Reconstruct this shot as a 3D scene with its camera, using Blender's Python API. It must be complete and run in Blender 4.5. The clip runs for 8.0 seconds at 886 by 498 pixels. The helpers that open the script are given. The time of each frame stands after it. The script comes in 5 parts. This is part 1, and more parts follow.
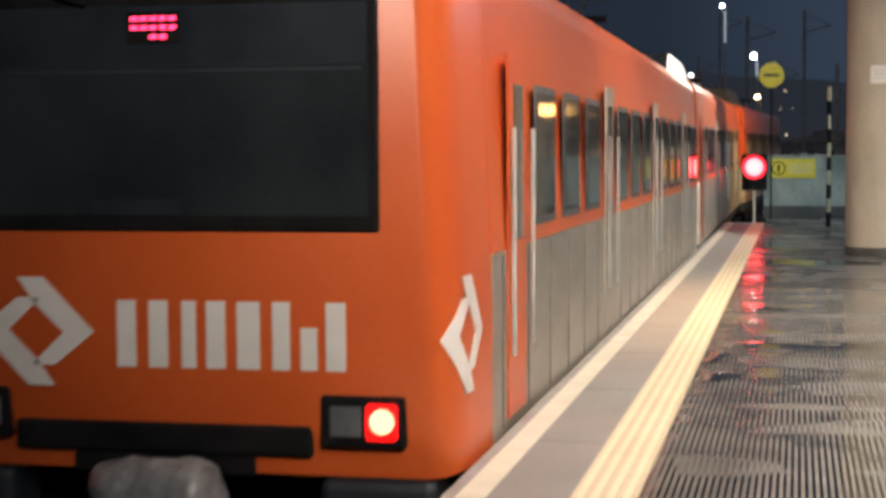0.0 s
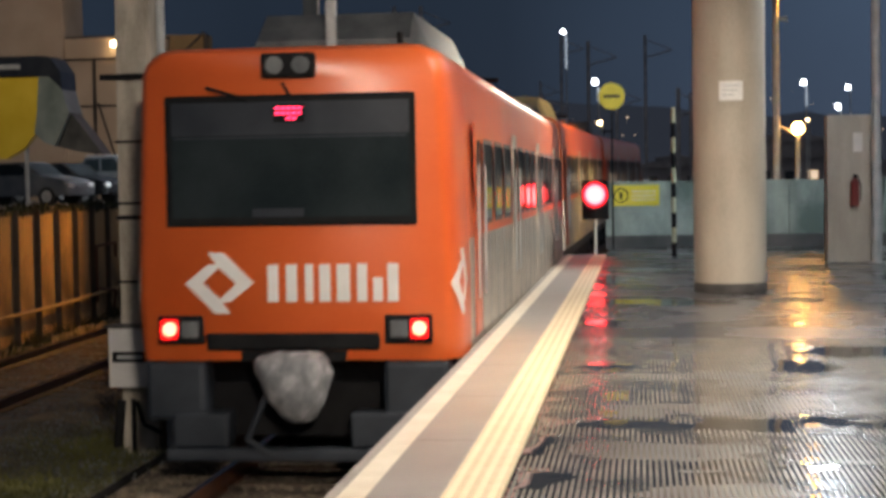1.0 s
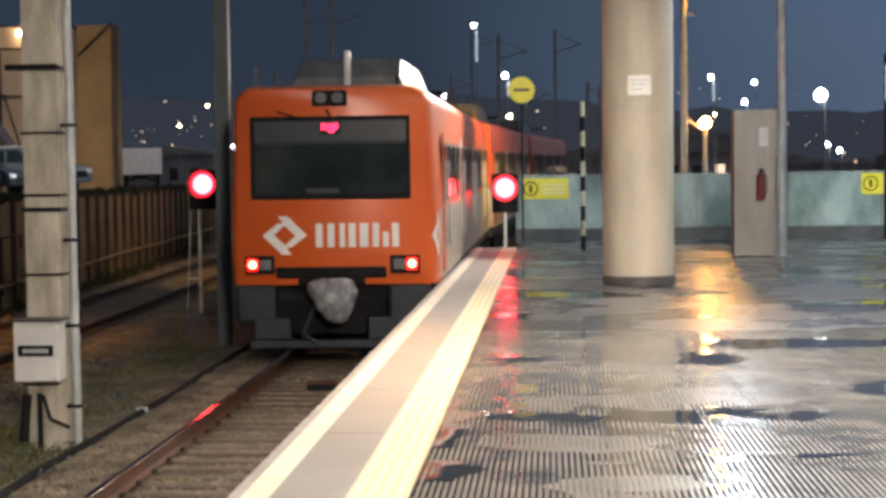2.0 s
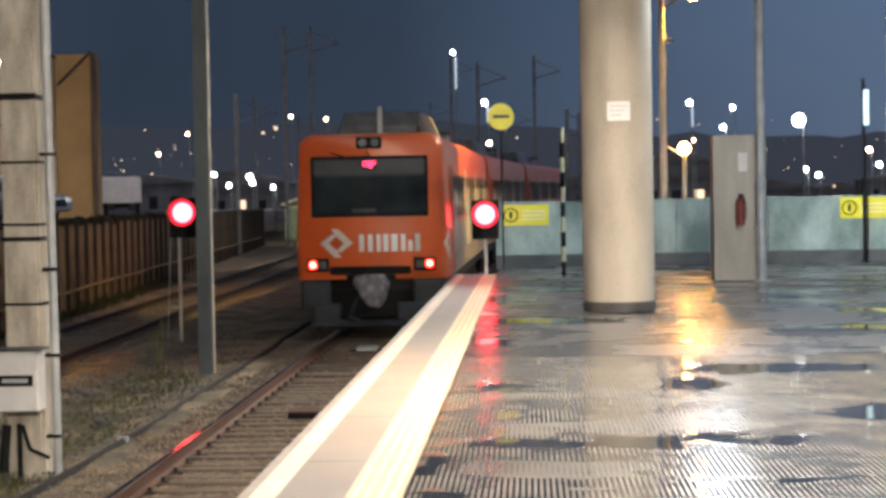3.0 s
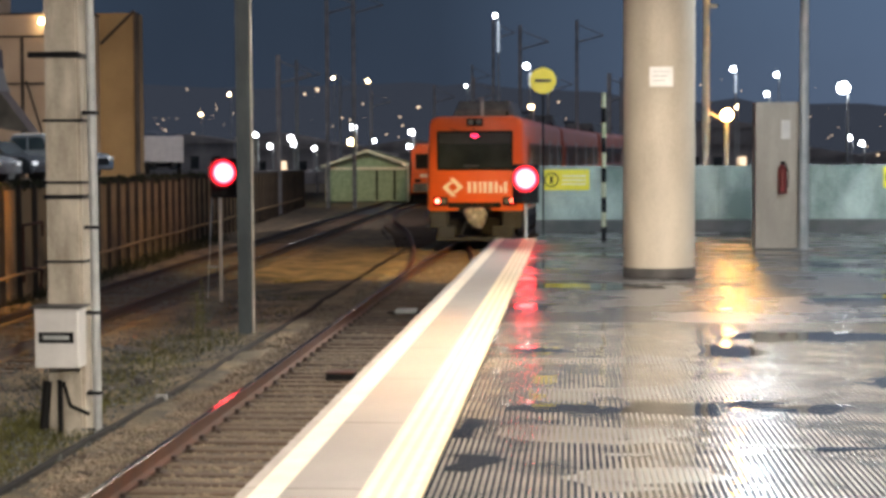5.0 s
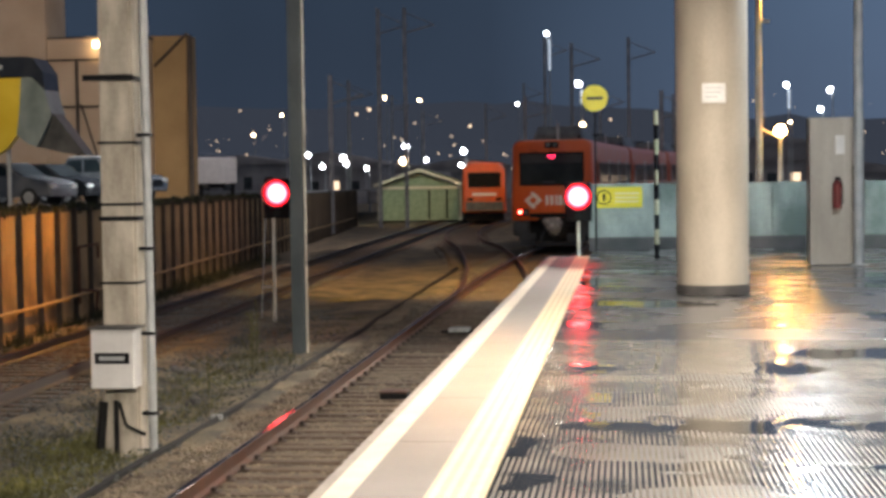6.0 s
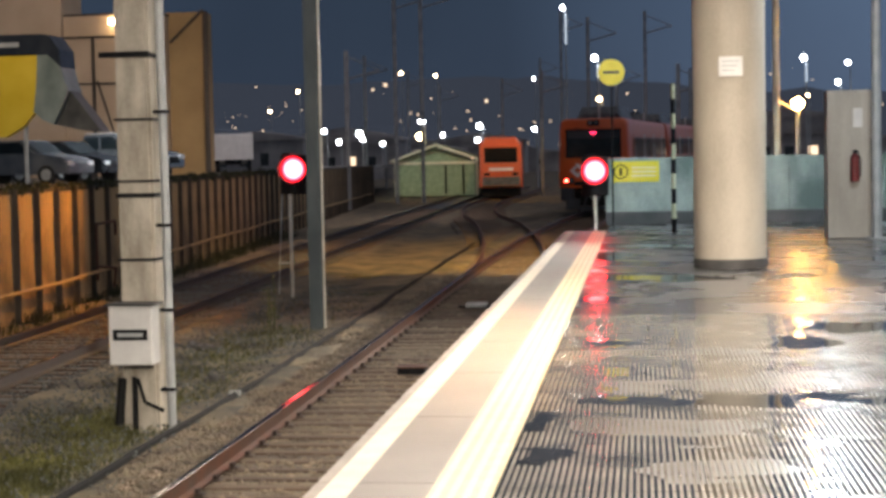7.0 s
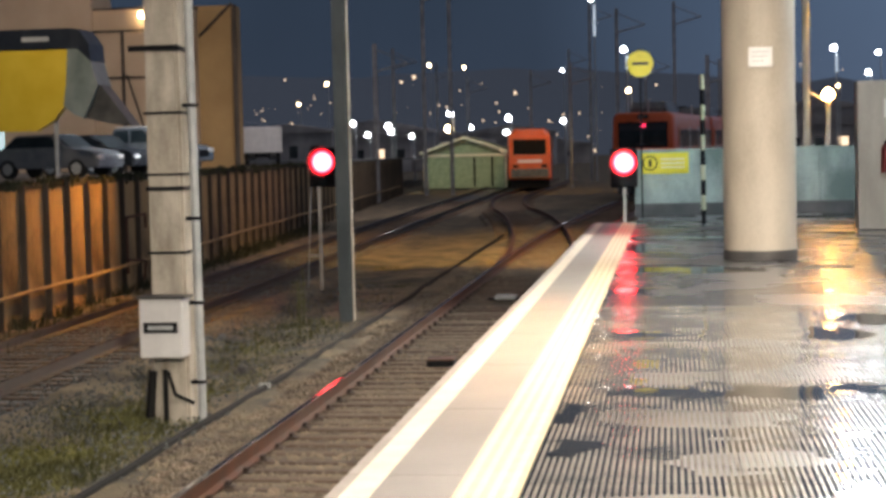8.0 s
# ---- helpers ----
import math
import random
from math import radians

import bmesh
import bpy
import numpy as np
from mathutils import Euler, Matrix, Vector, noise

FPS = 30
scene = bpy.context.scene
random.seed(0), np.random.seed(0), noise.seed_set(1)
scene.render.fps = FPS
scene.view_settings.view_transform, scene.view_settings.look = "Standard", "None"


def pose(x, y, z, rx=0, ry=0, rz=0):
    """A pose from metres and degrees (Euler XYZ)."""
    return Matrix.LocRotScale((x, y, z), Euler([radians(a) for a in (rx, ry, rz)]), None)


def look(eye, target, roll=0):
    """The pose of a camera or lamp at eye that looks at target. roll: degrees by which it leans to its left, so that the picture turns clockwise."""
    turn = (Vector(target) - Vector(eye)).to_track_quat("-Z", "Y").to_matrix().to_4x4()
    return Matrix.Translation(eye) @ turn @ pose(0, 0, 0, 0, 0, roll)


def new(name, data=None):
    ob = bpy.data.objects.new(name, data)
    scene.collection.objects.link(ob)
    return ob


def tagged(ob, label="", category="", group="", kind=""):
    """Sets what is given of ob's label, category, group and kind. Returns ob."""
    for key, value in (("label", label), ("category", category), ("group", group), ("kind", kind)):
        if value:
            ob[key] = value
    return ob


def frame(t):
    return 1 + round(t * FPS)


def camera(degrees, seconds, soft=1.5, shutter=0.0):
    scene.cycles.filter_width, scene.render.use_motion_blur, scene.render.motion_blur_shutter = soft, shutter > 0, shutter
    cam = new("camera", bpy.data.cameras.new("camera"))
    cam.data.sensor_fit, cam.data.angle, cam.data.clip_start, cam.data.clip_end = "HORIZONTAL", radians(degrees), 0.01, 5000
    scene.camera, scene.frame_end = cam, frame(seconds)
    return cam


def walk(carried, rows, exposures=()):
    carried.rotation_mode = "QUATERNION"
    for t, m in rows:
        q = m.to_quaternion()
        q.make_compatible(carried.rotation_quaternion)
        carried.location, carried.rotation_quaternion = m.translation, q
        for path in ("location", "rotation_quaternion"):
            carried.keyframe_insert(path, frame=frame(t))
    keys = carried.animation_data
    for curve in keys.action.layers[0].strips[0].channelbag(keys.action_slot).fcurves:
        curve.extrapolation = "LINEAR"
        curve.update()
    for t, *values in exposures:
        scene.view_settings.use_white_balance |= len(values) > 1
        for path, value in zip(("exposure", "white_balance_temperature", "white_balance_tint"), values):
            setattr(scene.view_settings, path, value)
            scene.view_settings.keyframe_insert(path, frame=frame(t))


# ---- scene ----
# ---- camera and walk ----
cam = camera(30.25, 8.0, soft=3.4, shutter=0.5)
EYE = 1.55


def aim(y, yaw, pitch, roll):
    """Pose at (0, y, EYE); yaw to the left of the track, pitch up, roll as in look()."""
    a, b = radians(yaw), radians(pitch)
    eye = Vector((0, y, EYE))
    return look(eye, eye + Vector((-math.sin(a) * math.cos(b), math.cos(a) * math.cos(b), math.sin(b))), roll)


CAM_ROWS = [
    (0.0, -3.0, 12.216, -3.322, -0.30), (0.2, -1.0, 12.176, -3.795, -0.30), (0.4, -0.2, 10.15, -3.02, -0.32),
    (0.6, 0.0, 6.881, -1.095, -0.326), (1.0, 0.0, 6.915, -2.369, -0.925), (1.5, 0.0, 5.965, -3.254, -0.731),
    (2.0, 0.0, 3.778, -2.660, -0.735), (3.5, 0.0, 3.057, -1.652, -1.085), (4.0, 0.0, 3.522, -2.215, -0.724),
    (5.5, 0.0, 5.220, -3.035, -0.490), (6.0, 0.0, 6.325, -2.322, -0.822), (6.5, 0.0, 7.022, -2.614, -1.027),
    (7.0, 0.0, 6.929, -3.176, -1.130), (7.5, 0.0, 7.375, -2.854, -1.448), (8.0, 0.0, 7.950, -3.425, -1.350)]
walk(cam, [(t, aim(y, a, b, c)) for t, y, a, b, c in CAM_ROWS],
     [(0.0, -0.75), (0.6, -0.75), (1.0, -0.6), (1.5, -0.4), (2.0, -0.05), (3.5, 0.16), (8.0, 0.2)])

# ---- night sky and lamps ----
world = bpy.data.worlds.new("night")
scene.world = world
world.use_nodes = True
wn, wl = world.node_tree.nodes, world.node_tree.links
wn.clear()
w_out = wn.new("ShaderNodeOutputWorld")
w_bg = wn.new("ShaderNodeBackground")
w_tc = wn.new("ShaderNodeTexCoord")
w_sep = wn.new("ShaderNodeSeparateXYZ")
w_ramp = wn.new("ShaderNodeValToRGB")
w_ramp.color_ramp.elements[0].position, w_ramp.color_ramp.elements[0].color = 0.0, (0.0175, 0.0240, 0.0375, 1)
w_ramp.color_ramp.elements[1].position, w_ramp.color_ramp.elements[1].color = 0.25, (0.0145, 0.0255, 0.043, 1)
# brighter sky overhead, out of view, added to lift the shadows
w_overhead = w_ramp.color_ramp.elements.new(0.6)
w_overhead.color = (0.05, 0.046, 0.049, 1)
wl.new(w_tc.outputs["Generated"], w_sep.inputs[0])
wl.new(w_sep.outputs["Z"], w_ramp.inputs[0])
w_noise = wn.new("ShaderNodeTexNoise")
w_noise.inputs["Scale"].default_value, w_noise.inputs["Detail"].default_value = 5.0, 5
wl.new(w_tc.outputs["Generated"], w_noise.inputs[0])
w_range = wn.new("ShaderNodeMapRange")
w_range.inputs["To Min"].default_value, w_range.inputs["To Max"].default_value = 0.75, 1.25
wl.new(w_noise.outputs["Fac"], w_range.inputs[0])
w_mul = wn.new("ShaderNodeVectorMath")
w_mul.operation = "SCALE"
wl.new(w_ramp.outputs[0], w_mul.inputs[0])
# the town's glow is stronger towards the right
w_glow = wn.new("ShaderNodeMapRange")
for key, value in (("From Min", -0.08), ("From Max", 0.24), ("To Min", 0.68), ("To Max", 2.3)):
    w_glow.inputs[key].default_value = value
wl.new(w_sep.outputs["X"], w_glow.inputs[0])
w_both = wn.new("ShaderNodeMath")
w_both.operation = "MULTIPLY"
wl.new(w_range.outputs[0], w_both.inputs[0])
wl.new(w_glow.outputs[0], w_both.inputs[1])
wl.new(w_both.outputs[0], w_mul.inputs["Scale"])
wl.new(w_mul.outputs[0], w_bg.inputs[0])
wl.new(w_bg.outputs[0], w_out.inputs[0])
w_bg.inputs[1].default_value = 2.5

SODIUM, WARM, COOL = (1.0, 0.48, 0.09), (1.0, 0.88, 0.75), (0.82, 0.92, 1.0)


def area(name, at, target, sx, sy, watts, colour, spread=180):
    la = bpy.data.lights.new(name, "AREA")
    la.shape, la.size, la.size_y, la.energy, la.color = "RECTANGLE", sx, sy, watts, colour
    la.spread = radians(spread)
    ob = new(name, la)
    ob.matrix_world = look(at, target)
    return ob


def spot(name, at, target, watts, colour, cone, blend=0.6, radius=0.12):
    la = bpy.data.lights.new(name, "SPOT")
    la.energy, la.color, la.spot_size, la.spot_blend, la.shadow_soft_size = watts, colour, radians(cone), blend, radius
    ob = new(name, la)
    ob.matrix_world = look(at, target)
    return ob


# fluorescent battens under the station roof; those at 18.5 and 23.6 are added fills
for yy, watts in ((-1.0, 130), (6.0, 430), (13.0, 560), (18.5, 270)):
    area("batten_light", (1.2, yy, 4.9), (1.2, yy, 0), 0.3, 2.4, watts, WARM, 142)
# added cool fill for the far floor and end wall, out of view
area("batten_light", (4.2, 23.6, 5.2), (4.2, 23.6, 0), 2.4, 0.3, 340, COOL)
# added fill for the train's rear end, set under the roof out of view
area("train_fill_light", (2.4, -4.0, 5.0), (-0.9, 23.0, 1.7), 1.0, 0.4, 540, WARM, 74)
# sodium lamps over platform end, left wall and behind end wall, plus added beams
spot("sodium_light", (1.6, 35.0, 9.0), (-2.9, 42.6, 0.0), 12500, (1.0, 0.58, 0.13), 52)
spot("sodium_light", (-8.6, 33.5, 4.6), (-11.5, 28.8, 0.0), 3100, (1.0, 0.42, 0.06), 80, 1.0)
# narrow beam that imitates the post's orange reflection on the floor
spot("sodium_light", (4.6, 45.9, 6.9), (2.35, 26.0, 0.0), 1150, (1.0, 0.45, 0.09), 15, 0.6)
# added narrow beam that warms the platform edge, no lamp stands there
spot("sodium_light", (-2.4, 34.6, 9.0), (-2.0, 14.0, 0.0), 4000, (1.0, 0.52, 0.16), 11, 1.0)
spot("sodium_light", (4.5, 46.3, 7.0), (3.8, 46.0, 0.0), 1500, SODIUM, 150)
# added local fill for the parked train at the far siding
spot("sodium_light", (-8.0, 102.0, 9.0), (-9.2, 109.0, 1.0), 2200, (1.0, 0.6, 0.2), 70)
# white floods: over the street, plus added fills at the lamp post and yard
# added fill for the end wall, at the lamp post's unseen head
spot("flood_light", (4.1, 29.1, 8.8), (4.6, 36.5, 0.6), 11500, (0.72, 0.9, 1.0), 84, 1.0)
spot("flood_light", (11.1, 100.0, 21.8), (1.0, 7.5, 0.0), 7000, COOL, 3.4, 1.0, 1.0)
# added fill for the left ground, without any lamp fixture
spot("flood_light", (2.5, 35.5, 6.0), (-7.6, 19.0, -1.3), 11500, (1.0, 0.9, 0.76), 44, 1.0)
# unseen fills added for the awning, cars, buildings, truck, wall and hut
spot("yard_fill", (-17.0, 43.0, 9.0), (-20.0, 52.0, 2.5), 1100, (1.0, 0.80, 0.58), 100)
spot("yard_fill", (-16.2, 54.0, 5.2), (-20.3, 57.0, 1.2), 1700, COOL, 130)
spot("yard_fill", (-23.0, 61.0, 11.0), (-26.0, 78.0, 4.0), 3100, (1.0, 0.78, 0.66), 120)
spot("yard_fill", (-21.0, 88.0, 8.0), (-24.2, 96.0, 2.0), 800, (1.0, 0.86, 0.84), 90)
spot("yard_fill", (-12.0, 72.0, 14.0), (-15.0, 78.0, 0.0), 3600, (1.0, 0.84, 0.8), 84, 0.8)
spot("yard_fill", (-9.5, 52.0, 9.0), (-15.0, 50.0, 0.0), 700, (1.0, 0.48, 0.42), 110, 0.8)
spot("yard_fill", (-16.0, 112.0, 7.0), (-14.8, 119.0, 0.0), 800, (0.9, 1.0, 0.75), 110)

# ---- materials ----
def material(name, c1, c2, rough=0.6, metal=0.0, scale=3.0, fine=40.0, bump=0.15, rough_var=0.15, spec=0.5, stretch=(1, 1, 1), island=0.0):
    m = bpy.data.materials.new(name)
    m.use_nodes = True
    n, l = m.node_tree.nodes, m.node_tree.links
    p = n["Principled BSDF"]
    tc = n.new("ShaderNodeTexCoord")
    mp = n.new("ShaderNodeMapping")
    mp.inputs["Scale"].default_value = stretch
    l.new(tc.outputs["Object"], mp.inputs[0])
    big, small = n.new("ShaderNodeTexNoise"), n.new("ShaderNodeTexNoise")
    big.inputs["Scale"].default_value, small.inputs["Scale"].default_value = scale, fine
    big.inputs["Detail"].default_value, small.inputs["Detail"].default_value = 6, 4
    l.new(mp.outputs[0], big.inputs[0])
    l.new(mp.outputs[0], small.inputs[0])
    add = n.new("ShaderNodeMath")
    add.operation = "MULTIPLY_ADD"
    l.new(small.outputs["Fac"], add.inputs[0])
    add.inputs[1].default_value = 0.4
    half = n.new("ShaderNodeMath")
    half.operation = "MULTIPLY_ADD"
    l.new(big.outputs["Fac"], half.inputs[0])
    half.inputs[1].default_value, half.inputs[2].default_value = 1.6, -0.5
    l.new(half.outputs[0], add.inputs[2])
    fac = add.outputs[0]
    if island:
        info = n.new("ShaderNodeObjectInfo")
        mix = n.new("ShaderNodeMath")
        mix.operation = "MULTIPLY_ADD"
        l.new(info.outputs["Random"], mix.inputs[0])
        mix.inputs[1].default_value = island
        l.new(fac, mix.inputs[2])
        fac = mix.outputs[0]
    ramp = n.new("ShaderNodeValToRGB")
    ramp.color_ramp.elements[0].position, ramp.color_ramp.elements[0].color = 0.25, (*c1, 1)
    ramp.color_ramp.elements[1].position, ramp.color_ramp.elements[1].color = 0.85, (*c2, 1)
    l.new(fac, ramp.inputs[0])
    l.new(ramp.outputs[0], p.inputs["Base Color"])
    rr = n.new("ShaderNodeMapRange")
    rr.inputs["To Min"].default_value, rr.inputs["To Max"].default_value = max(0.02, rough - rough_var), min(1, rough + rough_var)
    l.new(big.outputs["Fac"], rr.inputs[0])
    l.new(rr.outputs[0], p.inputs["Roughness"])
    p.inputs["Metallic"].default_value = metal
    p.inputs["Specular IOR Level"].default_value = spec
    if bump:
        b = n.new("ShaderNodeBump")
        b.inputs["Strength"].default_value, b.inputs["Distance"].default_value = bump, 0.02
        l.new(add.outputs[0], b.inputs["Height"])
        l.new(b.outputs[0], p.inputs["Normal"])
    return m


def glow(name, colour, strength):
    m = bpy.data.materials.new(name)
    m.use_nodes = True
    p = m.node_tree.nodes["Principled BSDF"]
    p.inputs["Base Color"].default_value = (*colour, 1)
    p.inputs["Emission Color"].default_value = (*colour, 1)
    p.inputs["Emission Strength"].default_value = strength
    return m


M = {}
M["paving"] = material("wet_paving", (0.04, 0.041, 0.043), (0.135, 0.13, 0.126), 0.27, scale=0.7, fine=60, bump=0.04, rough_var=0.16)
M["rib"] = material("ribbed_rubber", (0.16, 0.148, 0.13), (0.30, 0.275, 0.24), 0.22, scale=2, fine=90, bump=0.06, rough_var=0.12)
# shade between the ribs is put into this near-black colour
M["groove"] = material("shaded_groove", (0.008, 0.008, 0.008), (0.02, 0.019, 0.018), 0.45, scale=2, fine=60, bump=0.05)
M["water"] = material("rain_water", (0.02, 0.02, 0.02), (0.05, 0.047, 0.043), 0.05, scale=1.2, fine=30, bump=0.012, rough_var=0.03)
M["edge_slab"] = material("edge_concrete", (0.22, 0.21, 0.2), (0.34, 0.32, 0.3), 0.5, scale=1.2, fine=70, bump=0.08, rough_var=0.2)
M["kerb"] = material("kerb_concrete", (0.25, 0.23, 0.21), (0.4, 0.37, 0.34), 0.7, scale=3, fine=60, bump=0.2)
M["line"] = material("white_line_paint", (0.66, 0.6, 0.48), (0.8, 0.76, 0.65), 0.5, scale=4, fine=60, bump=0.08)
M["tactile"] = material("yellow_tactile_rubber", (0.74, 0.63, 0.42), (0.83, 0.75, 0.57), 0.5, scale=3, fine=50, bump=0.08, island=0.2)
M["concrete"] = material("column_concrete", (0.32, 0.29, 0.245), (0.5, 0.46, 0.4), 0.75, scale=2.2, fine=45, bump=0.15, stretch=(1, 1, 0.22))
M["dark_concrete"] = material("damp_concrete", (0.05, 0.05, 0.048), (0.11, 0.1, 0.095), 0.6, scale=2, fine=40)
M["wall_green"] = material("weathered_wall", (0.13, 0.165, 0.145), (0.42, 0.46, 0.41), 0.75, scale=1.6, fine=30, bump=0.15, stretch=(1, 1, 0.5))
M["old_pole"] = material("old_pole_concrete", (0.26, 0.225, 0.175), (0.62, 0.57, 0.47), 0.85, scale=2.2, fine=30, bump=0.3, stretch=(2, 2, 0.6))
M["orange"] = material("orange_train_paint", (0.585, 0.097, 0.02), (0.67, 0.127, 0.028), 0.33, scale=1, fine=30, bump=0.01, rough_var=0.08)
M["steel"] = material("brushed_steel_cladding", (0.54, 0.49, 0.42), (0.7, 0.65, 0.57), 0.4, metal=0.85, scale=1.4, fine=30, bump=0.05, stretch=(1, 1, 3))
M["train_grey"] = material("dirty_grey_paint", (0.06, 0.068, 0.074), (0.15, 0.16, 0.165), 0.5, scale=3)
M["train_blue"] = material("dirty_blue_grey_paint", (0.008, 0.013, 0.021), (0.026, 0.033, 0.044), 0.6, scale=3)
M["black"] = material("black_metal", (0.005, 0.005, 0.006), (0.013, 0.013, 0.014), 0.65, scale=4, spec=0.15)
M["glass"] = material("dark_cab_glass", (0.012, 0.017, 0.019), (0.03, 0.038, 0.041), 0.1, scale=1, bump=0, rough_var=0.04)
M["side_glass"] = material("side_window_glass", (0.03, 0.035, 0.035), (0.08, 0.085, 0.08), 0.07, scale=1.5, bump=0, rough_var=0.04)
M["white"] = material("white_decal", (0.72, 0.7, 0.67), (0.82, 0.8, 0.78), 0.5, bump=0.0)
M["column"] = material("beige_column_concrete", (0.38, 0.335, 0.265), (0.61, 0.545, 0.445), 0.6, scale=1.4, fine=50, bump=0.12, stretch=(1, 1, 0.35))
M["plastic"] = material("plastic_sheet", (0.15, 0.155, 0.165), (0.33, 0.335, 0.345), 0.26, scale=6, fine=16, bump=0.9)
M["rail"] = material("rusty_rail", (0.06, 0.027, 0.017), (0.15, 0.066, 0.038), 0.5, metal=0.4, scale=5, fine=60)
M["rail_top"] = material("polished_rail_head", (0.16, 0.13, 0.11), (0.3, 0.26, 0.23), 0.14, metal=1.0, scale=5, bump=0.0, rough_var=0.04)
M["sleeper"] = material("oiled_timber", (0.035, 0.025, 0.018), (0.11, 0.078, 0.052), 0.75, scale=4, fine=30, bump=0.4, stretch=(0.4, 4, 1), island=0.7)
M["ballast"] = material("ballast_bed", (0.06, 0.048, 0.035), (0.2, 0.165, 0.12), 0.85, scale=0.6, fine=14, bump=0.9)
M["ballast_grey"] = material("grey_ballast_bed", (0.05, 0.055, 0.06), (0.17, 0.18, 0.19), 0.8, scale=0.6, fine=14, bump=0.9)
M["rail_dark"] = material("darker_rail", (0.02, 0.014, 0.011), (0.06, 0.04, 0.03), 0.6, metal=0.2, scale=5, fine=60)
M["stone"] = material("ballast_stone", (0.08, 0.064, 0.046), (0.28, 0.225, 0.165), 0.8, scale=3, fine=20)
M["earth"] = material("damp_earth", (0.035, 0.033, 0.022), (0.25, 0.195, 0.12), 0.85, scale=1.3, fine=26, bump=1.0)
M["gravel"] = material("dark_gravel", (0.06, 0.065, 0.065), (0.2, 0.205, 0.2), 0.85, scale=2, fine=20)
M["tactile_base"] = material("worn_tactile_base", (0.56, 0.46, 0.28), (0.7, 0.6, 0.42), 0.55, scale=5, fine=50, bump=0.1, island=0.2)
M["grass"] = material("grass_blades", (0.05, 0.055, 0.015), (0.17, 0.16, 0.045), 0.8, scale=0.9, fine=6)
M["cable"] = material("black_cable_sheath", (0.008, 0.008, 0.008), (0.022, 0.022, 0.022), 0.8, spec=0.15)
M["galv"] = material("galvanised_steel", (0.36, 0.38, 0.38), (0.52, 0.54, 0.53), 0.5, metal=0.15, scale=4, fine=50, bump=0.05)
M["green_steel"] = material("painted_mast_steel", (0.05, 0.066, 0.073), (0.10, 0.122, 0.13), 0.5, scale=3, stretch=(1, 1, 0.3))
M["fence"] = material("weathered_precast_concrete", (0.06, 0.04, 0.02), (0.34, 0.235, 0.115), 0.9, scale=1.1, fine=12, bump=0.4, stretch=(1, 0.75, 0.55), island=0.3)
M["fence_post"] = material("dark_stained_precast", (0.02, 0.016, 0.012), (0.085, 0.068, 0.05), 0.9, scale=2, fine=20, bump=0.4, stretch=(1, 1, 0.3), island=0.3)
M["coping_dark"] = material("dark_coping", (0.012, 0.012, 0.009), (0.05, 0.045, 0.03), 0.9, scale=3, fine=25, bump=0.5, island=0.3)
M["cabinet"] = material("white_box_paint", (0.6, 0.59, 0.57), (0.74, 0.73, 0.7), 0.45, scale=3, fine=25, bump=0.03)
M["beige"] = material("beige_render", (0.4, 0.3, 0.2), (0.5, 0.39, 0.27), 0.85, scale=0.4, fine=10)
M["beige_dark"] = material("ochre_render", (0.28, 0.18, 0.075), (0.4, 0.27, 0.12), 0.85, scale=0.4, fine=10)
M["yellow"] = material("yellow_panel", (0.66, 0.46, 0.02), (0.78, 0.58, 0.05), 0.5, scale=1)
M["yellow_sign"] = material("yellow_sign_sheet", (0.7, 0.55, 0.02), (0.8, 0.66, 0.05), 0.4, scale=3, bump=0.02)
M["tarp"] = material("grey_tarpaulin", (0.13, 0.165, 0.155), (0.29, 0.34, 0.32), 0.4, scale=1.2, bump=0.4)
M["tarp_dark"] = material("dark_tarpaulin", (0.05, 0.052, 0.05), (0.14, 0.14, 0.13), 0.45, scale=1.5, bump=0.4)
M["navy"] = material("dark_band", (0.01, 0.014, 0.022), (0.02, 0.026, 0.036), 0.4)
M["car_silver"] = material("silver_car_paint", (0.25, 0.26, 0.27), (0.34, 0.35, 0.36), 0.2, metal=0.6, bump=0)
M["car_dark"] = material("dark_car_paint", (0.02, 0.022, 0.026), (0.04, 0.042, 0.046), 0.16, metal=0.3, bump=0)
M["rubber"] = material("tyre_rubber", (0.012, 0.012, 0.012), (0.025, 0.025, 0.025), 0.8)
M["hut"] = material("pale_green_render", (0.24, 0.32, 0.22), (0.36, 0.44, 0.32), 0.85)
M["tile_roof"] = material("fibre_cement_roof", (0.2, 0.22, 0.12), (0.36, 0.38, 0.22), 0.8)
M["red_paint"] = material("red_enamel", (0.13, 0.014, 0.013), (0.2, 0.022, 0.02), 0.4, bump=0.0)
M["far_haze"] = hazy_slope = material("hazy_hillside", (0.006, 0.008, 0.01), (0.018, 0.02, 0.022), 0.9, scale=0.05, fine=0.6)
# night haze over the slope is put in as a weak bluish emission
hazy_slope.node_tree.nodes["Principled BSDF"].inputs["Emission Color"].default_value = (0.031, 0.037, 0.052, 1)
hazy_slope.node_tree.nodes["Principled BSDF"].inputs["Emission Strength"].default_value = 1.0
M["dim_steel"] = material("dim_mast_steel", (0.2, 0.21, 0.22), (0.36, 0.37, 0.38), 0.7)
M["dim_wall"] = material("far_render", (0.24, 0.23, 0.225), (0.5, 0.47, 0.45), 0.9, scale=0.3, fine=4)
M["foliage"] = material("dark_leaves", (0.012, 0.016, 0.006), (0.04, 0.046, 0.016), 0.8)
M["roof"] = material("roof_sheet", (0.3, 0.3, 0.3), (0.42, 0.42, 0.42), 0.6)
